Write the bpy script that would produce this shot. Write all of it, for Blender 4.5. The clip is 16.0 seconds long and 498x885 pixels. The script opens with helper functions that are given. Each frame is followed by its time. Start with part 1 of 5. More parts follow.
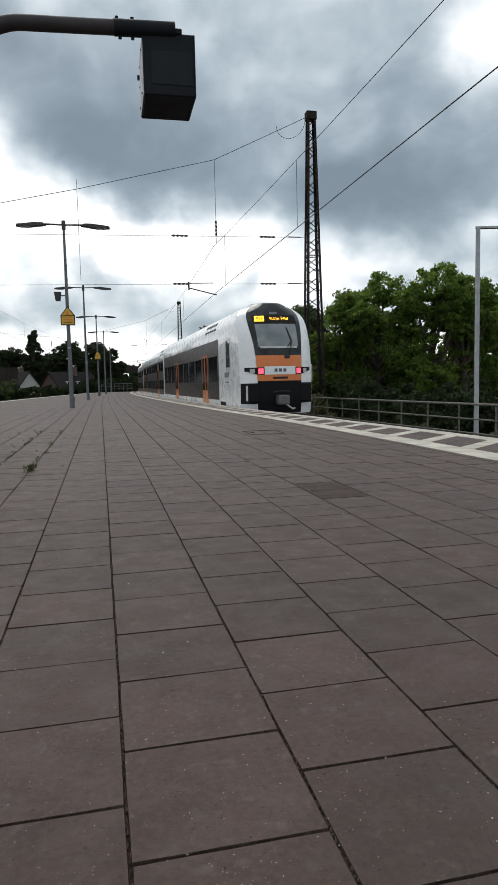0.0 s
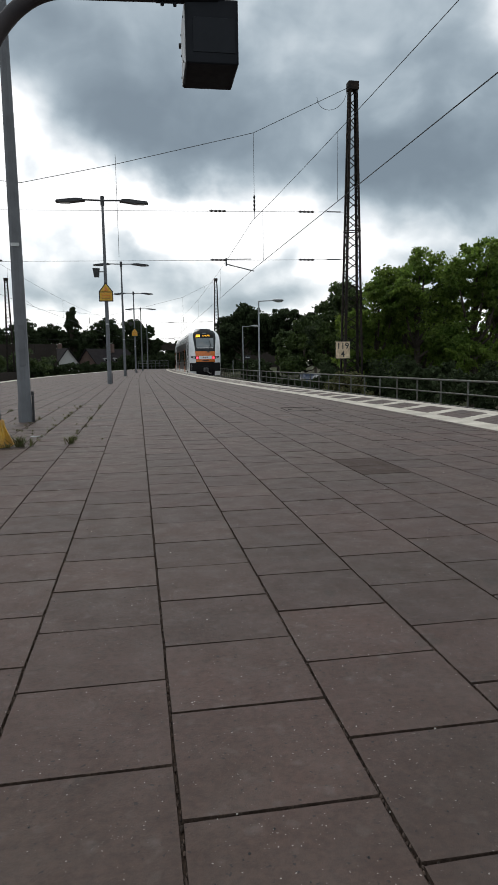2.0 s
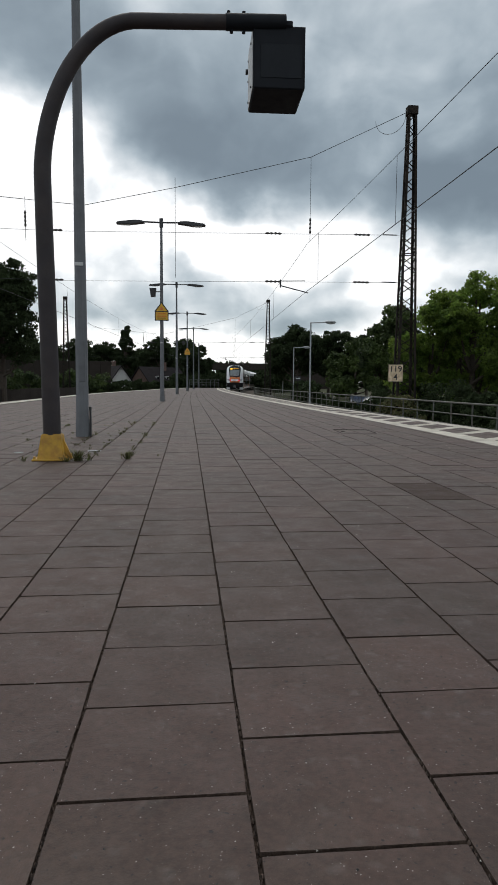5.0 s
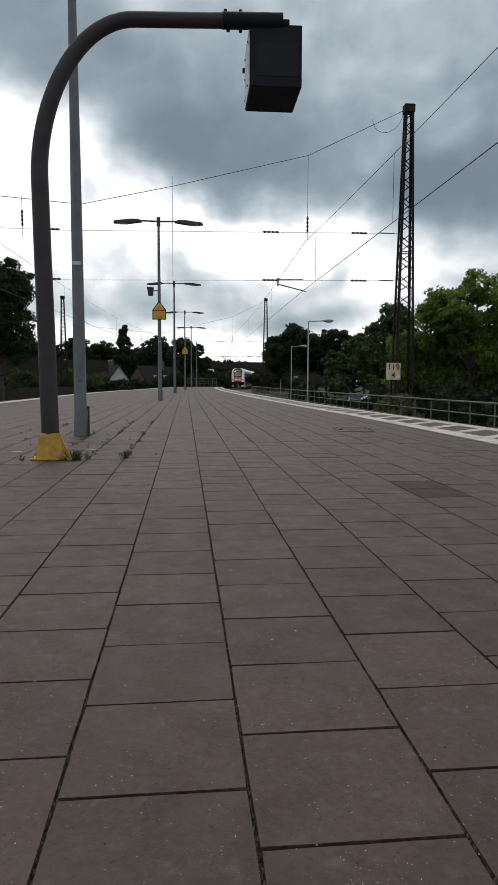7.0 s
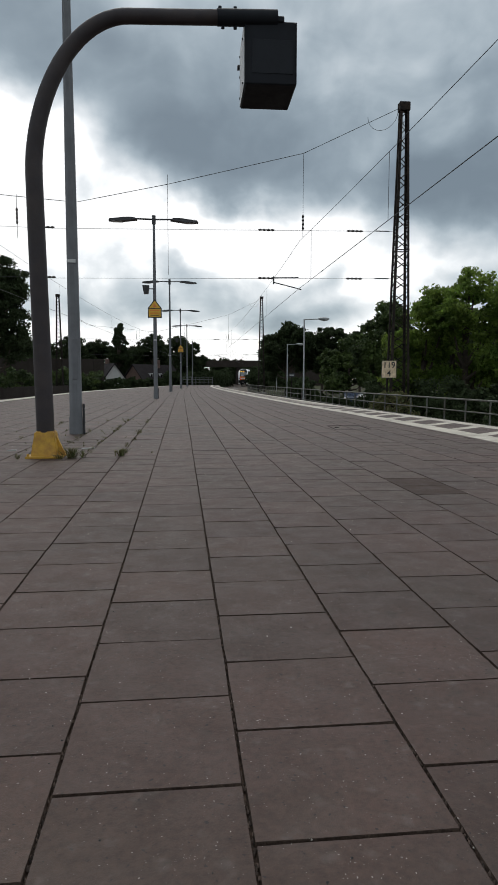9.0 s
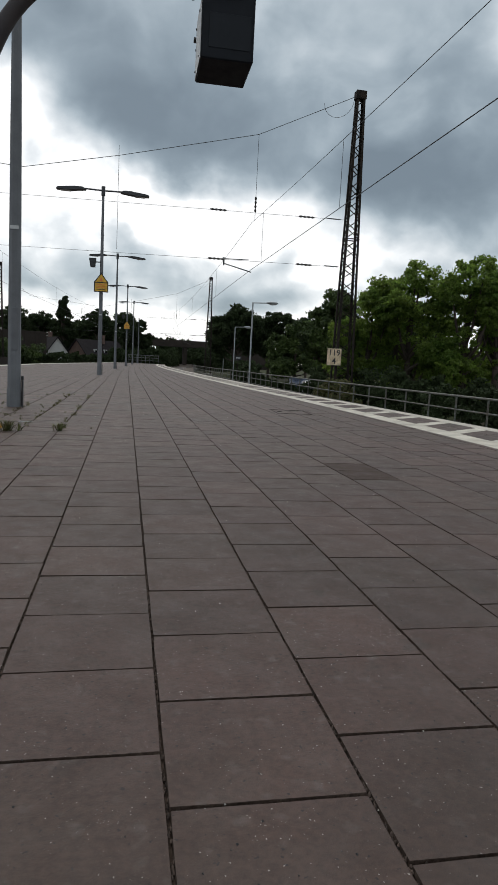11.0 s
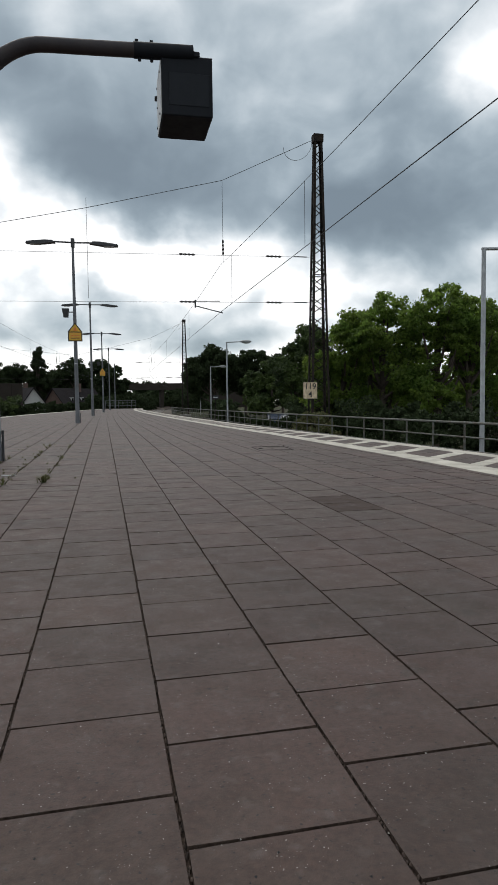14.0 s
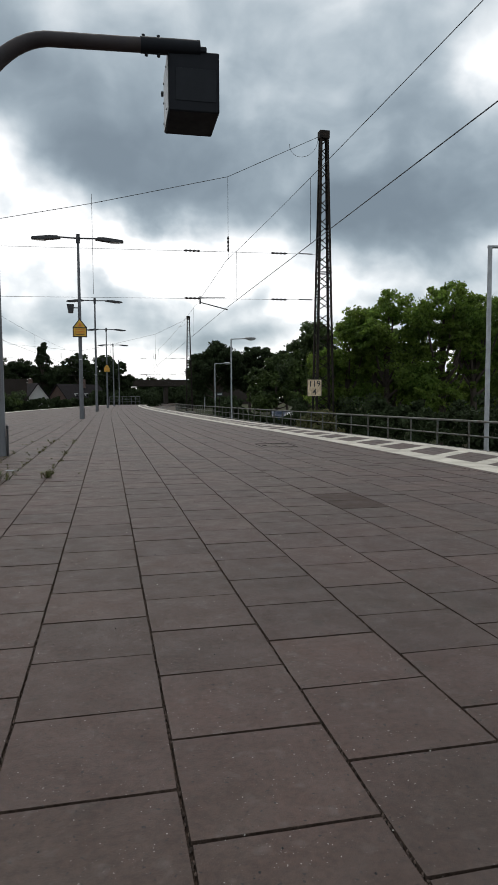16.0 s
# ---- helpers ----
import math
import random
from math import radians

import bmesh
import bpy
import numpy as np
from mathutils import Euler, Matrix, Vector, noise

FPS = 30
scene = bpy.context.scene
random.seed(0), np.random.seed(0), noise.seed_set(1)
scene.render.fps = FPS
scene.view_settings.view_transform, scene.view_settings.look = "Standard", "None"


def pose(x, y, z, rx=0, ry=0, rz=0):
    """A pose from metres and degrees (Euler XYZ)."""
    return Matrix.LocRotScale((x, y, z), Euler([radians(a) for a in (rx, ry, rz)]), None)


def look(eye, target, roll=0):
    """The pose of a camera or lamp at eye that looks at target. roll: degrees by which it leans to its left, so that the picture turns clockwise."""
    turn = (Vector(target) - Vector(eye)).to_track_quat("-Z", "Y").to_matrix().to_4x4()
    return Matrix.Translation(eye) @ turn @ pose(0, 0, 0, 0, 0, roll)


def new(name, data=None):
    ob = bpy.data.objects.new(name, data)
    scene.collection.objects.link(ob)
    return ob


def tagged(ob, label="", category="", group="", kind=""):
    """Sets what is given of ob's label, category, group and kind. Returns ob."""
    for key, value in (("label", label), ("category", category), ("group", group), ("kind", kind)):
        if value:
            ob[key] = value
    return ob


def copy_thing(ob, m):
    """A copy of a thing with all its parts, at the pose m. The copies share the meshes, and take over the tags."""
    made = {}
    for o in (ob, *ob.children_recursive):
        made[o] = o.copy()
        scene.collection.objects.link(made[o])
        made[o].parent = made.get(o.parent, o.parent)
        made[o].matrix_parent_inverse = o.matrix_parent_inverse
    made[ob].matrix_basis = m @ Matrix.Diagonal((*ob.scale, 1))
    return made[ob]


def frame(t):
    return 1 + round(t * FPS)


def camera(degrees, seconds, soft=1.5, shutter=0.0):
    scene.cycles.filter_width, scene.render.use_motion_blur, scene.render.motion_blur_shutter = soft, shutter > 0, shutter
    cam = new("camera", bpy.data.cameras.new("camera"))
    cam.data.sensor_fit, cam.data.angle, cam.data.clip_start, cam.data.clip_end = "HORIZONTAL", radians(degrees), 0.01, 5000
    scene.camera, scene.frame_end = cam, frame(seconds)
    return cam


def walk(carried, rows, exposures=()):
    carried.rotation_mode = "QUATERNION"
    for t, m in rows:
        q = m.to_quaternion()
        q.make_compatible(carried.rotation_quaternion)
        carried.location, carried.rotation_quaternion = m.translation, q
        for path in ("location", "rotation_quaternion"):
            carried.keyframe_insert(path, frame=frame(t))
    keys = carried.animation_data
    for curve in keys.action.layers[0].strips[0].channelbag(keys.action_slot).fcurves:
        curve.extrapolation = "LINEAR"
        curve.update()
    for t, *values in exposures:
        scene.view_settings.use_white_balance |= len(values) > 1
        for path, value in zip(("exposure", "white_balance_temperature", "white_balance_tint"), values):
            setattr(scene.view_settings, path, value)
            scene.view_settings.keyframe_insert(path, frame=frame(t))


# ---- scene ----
cam = camera(41.8, 16.0, soft=0.75)
PATH = [
    (0, (0.384, -1.368, 0.903), (0.821, 0.575, 0.718), -1.3),
    (0.5, (0.37, -1.364, 0.896), (0.752, 0.589, 0.699), -2.0),
    (1, (0.362, -1.35, 0.879), (0.717, 0.605, 0.651), -2.0),
    (1.5, (0.353, -1.346, 0.882), (0.692, 0.613, 0.668), -1.1),
    (2, (0.35, -1.338, 0.867), (0.68, 0.619, 0.618), -0.9),
    (2.5, (0.329, -1.32, 0.867), (0.558, 0.664, 0.764), -1.6),
    (3, (0.31, -1.298, 0.853), (0.555, 0.674, 0.633), 0.0),
    (3.5, (0.308, -1.299, 0.856), (0.543, 0.677, 0.649), -0.5),
    (4, (0.298, -1.301, 0.861), (0.513, 0.676, 0.649), -0.1),
    (4.5, (0.283, -1.304, 0.866), (0.487, 0.676, 0.663), 0.2),
    (4.7, (0.274, -1.3, 0.862), (0.461, 0.682, 0.676), 0.4),
    (7, (0.271, -1.307, 0.859), (0.464, 0.675, 0.669), 0.2),
    (7.5, (0.265, -1.31, 0.863), (0.463, 0.672, 0.674), 0.3),
    (8, (0.267, -1.311, 0.857), (0.456, 0.67, 0.654), 0.1),
    (8.5, (0.267, -1.303, 0.854), (0.455, 0.677, 0.647), 0.0),
    (9, (0.275, -1.306, 0.853), (0.48, 0.674, 0.658), 0.1),
    (9.5, (0.288, -1.33, 0.854), (0.588, 0.639, 0.668), 0.7),
    (9.7, (0.307, -1.329, 0.847), (0.662, 0.625, 0.61), 1.6),
    (11.8, (0.281, -1.321, 0.839), (0.653, 0.629, 0.595), 3.2),
    (12, (0.27, -1.337, 0.839), (0.638, 0.617, 0.617), 2.1),
    (12.5, (0.237, -1.345, 0.866), (0.558, 0.622, 0.705), 1.6),
    (13, (0.247, -1.361, 0.863), (0.659, 0.59, 0.708), 1.2),
    (13.5, (0.263, -1.393, 0.871), (0.69, 0.557, 0.749), 0.0),
    (14, (0.268, -1.396, 0.862), (0.7, 0.552, 0.733), -0.7),
    (14.5, (0.262, -1.392, 0.859), (0.675, 0.562, 0.745), -0.9),
    (15, (0.264, -1.39, 0.857), (0.689, 0.56, 0.728), -0.5),
    (15.5, (0.263, -1.39, 0.855), (0.679, 0.561, 0.71), -0.4),
    (16, (0.263, -1.39, 0.858), (0.684, 0.561, 0.72), -0.3),
]
EXPOSURES = [(0, 0.32), (1, 0.28), (2, 0.22), (3, 0.16), (4.5, 0.12), (8, 0.1), (9.5, 0.12), (12.5, 0.16), (14, 0.2), (16, 0.2)]
walk(cam, [(t, look(*p)) for t, *p in PATH], EXPOSURES)

# ---------- world, sun ----------
def build_world():
    w = bpy.data.worlds.new("sky")
    scene.world = w
    w.use_nodes = True
    nt = w.node_tree
    nt.nodes.clear()
    N, L = nt.nodes.new, nt.links.new
    out, bg = N("ShaderNodeOutputWorld"), N("ShaderNodeBackground")
    sky = N("ShaderNodeTexSky")
    sky.sky_type = 'NISHITA'
    sky.sun_disc = False
    sky.sun_elevation, sky.sun_rotation = radians(53), radians(-8)
    tc = N("ShaderNodeTexCoord")
    sep = N("ShaderNodeSeparateXYZ")
    L(tc.outputs["Generated"], sep.inputs[0])

    def math_node(op, a, b=None, c=None, clamp=False):
        m = N("ShaderNodeMath")
        m.operation, m.use_clamp = op, clamp
        for i, v in enumerate((a, b, c)):
            if v is None:
                continue
            if isinstance(v, (int, float)):
                m.inputs[i].default_value = v
            else:
                L(v, m.inputs[i])
        return m.outputs[0]

    # clouds lie on a flat layer: the direction divided by its height
    h = math_node('ADD', math_node('MAXIMUM', sep.outputs[2], 0.0), 0.62)
    px, py = math_node('DIVIDE', sep.outputs[0], h), math_node('DIVIDE', sep.outputs[1], h)
    comb = N("ShaderNodeCombineXYZ")
    L(px, comb.inputs[0])
    L(py, comb.inputs[1])

    def cloud_noise(scale, detail, rough, offset, distort=0.0):
        mp = N("ShaderNodeMapping")
        mp.inputs["Location"].default_value = offset
        L(comb.outputs[0], mp.inputs[0])
        n = N("ShaderNodeTexNoise")
        n.inputs["Scale"].default_value, n.inputs["Detail"].default_value = scale, detail
        n.inputs["Roughness"].default_value, n.inputs["Distortion"].default_value = rough, distort
        L(mp.outputs[0], n.inputs[0])
        return n.outputs[0]

    big = cloud_noise(3.2, 3.0, 0.5, (3.1, 1.7, 0.0), 0.3)
    mid = cloud_noise(9.5, 6.0, 0.47, (0.4, 7.3, 2.0), 0.25)
    f = math_node('ADD', math_node('MULTIPLY_ADD', big, 0.75, -0.375), math_node('MULTIPLY_ADD', mid, 0.72, -0.36))
    f = math_node('ADD', f, SKY_BASE)
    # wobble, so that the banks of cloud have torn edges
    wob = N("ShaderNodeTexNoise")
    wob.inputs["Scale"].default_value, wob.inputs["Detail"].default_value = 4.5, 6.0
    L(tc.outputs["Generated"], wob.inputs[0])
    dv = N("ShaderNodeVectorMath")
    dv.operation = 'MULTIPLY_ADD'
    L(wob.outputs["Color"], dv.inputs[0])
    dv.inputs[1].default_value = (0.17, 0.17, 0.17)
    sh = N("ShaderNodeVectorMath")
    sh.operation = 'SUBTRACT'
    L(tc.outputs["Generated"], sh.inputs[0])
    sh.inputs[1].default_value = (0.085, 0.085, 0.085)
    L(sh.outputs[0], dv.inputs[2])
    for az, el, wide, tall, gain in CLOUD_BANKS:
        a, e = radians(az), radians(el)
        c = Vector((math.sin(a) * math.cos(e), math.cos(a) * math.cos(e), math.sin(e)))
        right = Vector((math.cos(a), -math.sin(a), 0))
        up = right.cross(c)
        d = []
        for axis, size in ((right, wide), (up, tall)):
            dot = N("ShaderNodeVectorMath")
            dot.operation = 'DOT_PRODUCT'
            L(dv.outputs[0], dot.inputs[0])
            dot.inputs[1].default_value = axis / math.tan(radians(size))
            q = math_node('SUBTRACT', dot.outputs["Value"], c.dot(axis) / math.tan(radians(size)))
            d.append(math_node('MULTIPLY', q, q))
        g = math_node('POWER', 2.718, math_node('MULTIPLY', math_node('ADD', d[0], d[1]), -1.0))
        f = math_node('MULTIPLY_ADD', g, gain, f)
    ramp = N("ShaderNodeValToRGB")
    ramp.color_ramp.interpolation = 'B_SPLINE'
    els = ramp.color_ramp.elements
    els[0].position, els[0].color = 0.0, (0.15, 0.19, 0.225, 1)
    els[1].position, els[1].color = 1.0, (1.42, 1.42, 1.40, 1)
    for p, c in ((0.3, (0.25, 0.31, 0.355, 1)), (0.5, (0.44, 0.51, 0.555, 1)), (0.7, (0.80, 0.83, 0.85, 1)), (0.84, (1.16, 1.17, 1.17, 1))):
        e = els.new(p)
        e.color = c
    L(f, ramp.inputs[0])
    mix = N("ShaderNodeMix")
    mix.data_type = 'RGBA'
    mix.inputs[0].default_value = 0.93
    skys = N("ShaderNodeMix")
    skys.data_type, skys.blend_type = 'RGBA', 'MULTIPLY'
    skys.inputs[0].default_value = 1.0
    L(sky.outputs[0], skys.inputs[6])
    skys.inputs[7].default_value = (0.1, 0.1, 0.1, 1)
    L(skys.outputs[2], mix.inputs[6])
    L(ramp.outputs[0], mix.inputs[7])
    L(mix.outputs[2], bg.inputs[0])
    bg.inputs[1].default_value = 1.0
    L(bg.outputs[0], out.inputs[0])


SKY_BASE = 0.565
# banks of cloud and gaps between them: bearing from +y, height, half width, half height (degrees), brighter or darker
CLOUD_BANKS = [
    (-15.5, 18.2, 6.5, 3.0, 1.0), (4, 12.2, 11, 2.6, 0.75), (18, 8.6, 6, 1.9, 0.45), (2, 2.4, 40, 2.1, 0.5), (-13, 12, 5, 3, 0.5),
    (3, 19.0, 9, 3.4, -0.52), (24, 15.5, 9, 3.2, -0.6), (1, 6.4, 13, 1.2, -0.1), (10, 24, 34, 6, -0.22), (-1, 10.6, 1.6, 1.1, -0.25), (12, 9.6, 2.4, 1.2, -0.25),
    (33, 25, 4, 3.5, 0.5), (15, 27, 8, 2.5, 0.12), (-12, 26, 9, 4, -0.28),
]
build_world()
sun = new("sun", bpy.data.lights.new("sun", 'SUN'))
sun.data.energy, sun.data.angle, sun.data.color = 1.0, radians(35), (1.0, 0.96, 0.9)
sun.matrix_world = look((0, 0, 30), (2.5, -18, 6.0))


# ---------- materials ----------
def make_material(name, base, rough=0.6, metal=0.0, vary=0.15, scale=6.0, fine=0.0, bump=0.0, bump_scale=60.0,
                  per_object=0.0, per_island=0.0, emit=0.0, second=None, second_scale=2.0, translucent=0.0, spec=0.5, coat=0.0, world=False, specks=False):
    m = bpy.data.materials.new(name)
    m.use_nodes = True
    nt = m.node_tree
    N, L = nt.nodes.new, nt.links.new
    b = nt.nodes["Principled BSDF"]
    b.inputs["Roughness"].default_value, b.inputs["Metallic"].default_value = rough, metal
    b.inputs["Specular IOR Level"].default_value = spec
    b.inputs["Coat Weight"].default_value = coat
    tc = N("ShaderNodeNewGeometry" if world else "ShaderNodeTexCoord")
    where = tc.outputs["Position" if world else "Object"]

    def noise_out(s, detail=5.0, r=0.6):
        n = N("ShaderNodeTexNoise")
        n.inputs["Scale"].default_value, n.inputs["Detail"].default_value, n.inputs["Roughness"].default_value = s, detail, r
        L(where, n.inputs[0])
        return n.outputs[0]

    def ranged(value, lo, hi, f0=0.3, f1=0.7):
        r = N("ShaderNodeMapRange")
        r.inputs[1].default_value, r.inputs[2].default_value = f0, f1
        r.inputs[3].default_value, r.inputs[4].default_value = lo, hi
        L(value, r.inputs[0])
        return r.outputs[0]

    col = N("ShaderNodeRGB")
    col.outputs[0].default_value = (*base, 1)
    c = col.outputs[0]
    if second:
        mx = N("ShaderNodeMix")
        mx.data_type = 'RGBA'
        L(ranged(noise_out(second_scale, 6.0), 0, 1, 0.4, 0.62), mx.inputs[0])
        L(c, mx.inputs[6])
        mx.inputs[7].default_value = (*second, 1)
        c = mx.outputs[2]
    if specks:
        # dark pores, pale chips and limy smears
        for sc, lo, hi, tone, amount in ((62, 0.67, 0.70, (0.016, 0.013, 0.012), 0.9), (110, 0.70, 0.73, (0.36, 0.33, 0.30), 0.8),
                                         (16, 0.60, 0.74, (0.10, 0.082, 0.073), 0.5), (7, 0.62, 0.72, (0.038, 0.028, 0.023), 0.5)):
            mx = N("ShaderNodeMix")
            mx.data_type = 'RGBA'
            L(ranged(noise_out(sc, 2.5, 0.5), 0, amount, lo, hi), mx.inputs[0])
            L(c, mx.inputs[6])
            mx.inputs[7].default_value = (*tone, 1)
            c = mx.outputs[2]
    factors = []
    if vary:
        factors.append(ranged(noise_out(scale), 1 - vary, 1 + vary))
    if fine:
        factors.append(ranged(noise_out(scale * 22, 3.0, 0.7), 1 - fine, 1 + fine))
    if per_object:
        o = N("ShaderNodeObjectInfo")
        factors.append(ranged(o.outputs["Random"], 1 - per_object, 1 + per_object, 0, 1))
    if per_island:
        g = N("ShaderNodeNewGeometry")
        factors.append(ranged(g.outputs["Random Per Island"], 1 - per_island, 1 + per_island, 0, 1))
    for fac in factors:
        v = N("ShaderNodeVectorMath")
        v.operation = 'SCALE'
        L(c, v.inputs[0])
        L(fac, v.inputs["Scale"])
        c = v.outputs[0]
    L(c, b.inputs["Base Color"])
    if vary and not emit:
        L(ranged(noise_out(scale * 3), max(0.02, rough - 0.08), min(1, rough + 0.1)), b.inputs["Roughness"])
    if bump:
        bp = N("ShaderNodeBump")
        bp.inputs["Strength"].default_value, bp.inputs["Distance"].default_value = bump, 0.004
        L(noise_out(bump_scale, 6.0, 0.7), bp.inputs["Height"])
        L(bp.outputs[0], b.inputs["Normal"])
    if emit:
        L(c, b.inputs["Emission Color"])
        b.inputs["Emission Strength"].default_value = emit
    if translucent:
        t, ms = N("ShaderNodeBsdfTranslucent"), N("ShaderNodeMixShader")
        L(c, t.inputs[0])
        ms.inputs[0].default_value = translucent
        L(b.outputs[0], ms.inputs[1])
        L(t.outputs[0], ms.inputs[2])
        L(ms.outputs[0], nt.nodes["Material Output"].inputs[0])
    return m


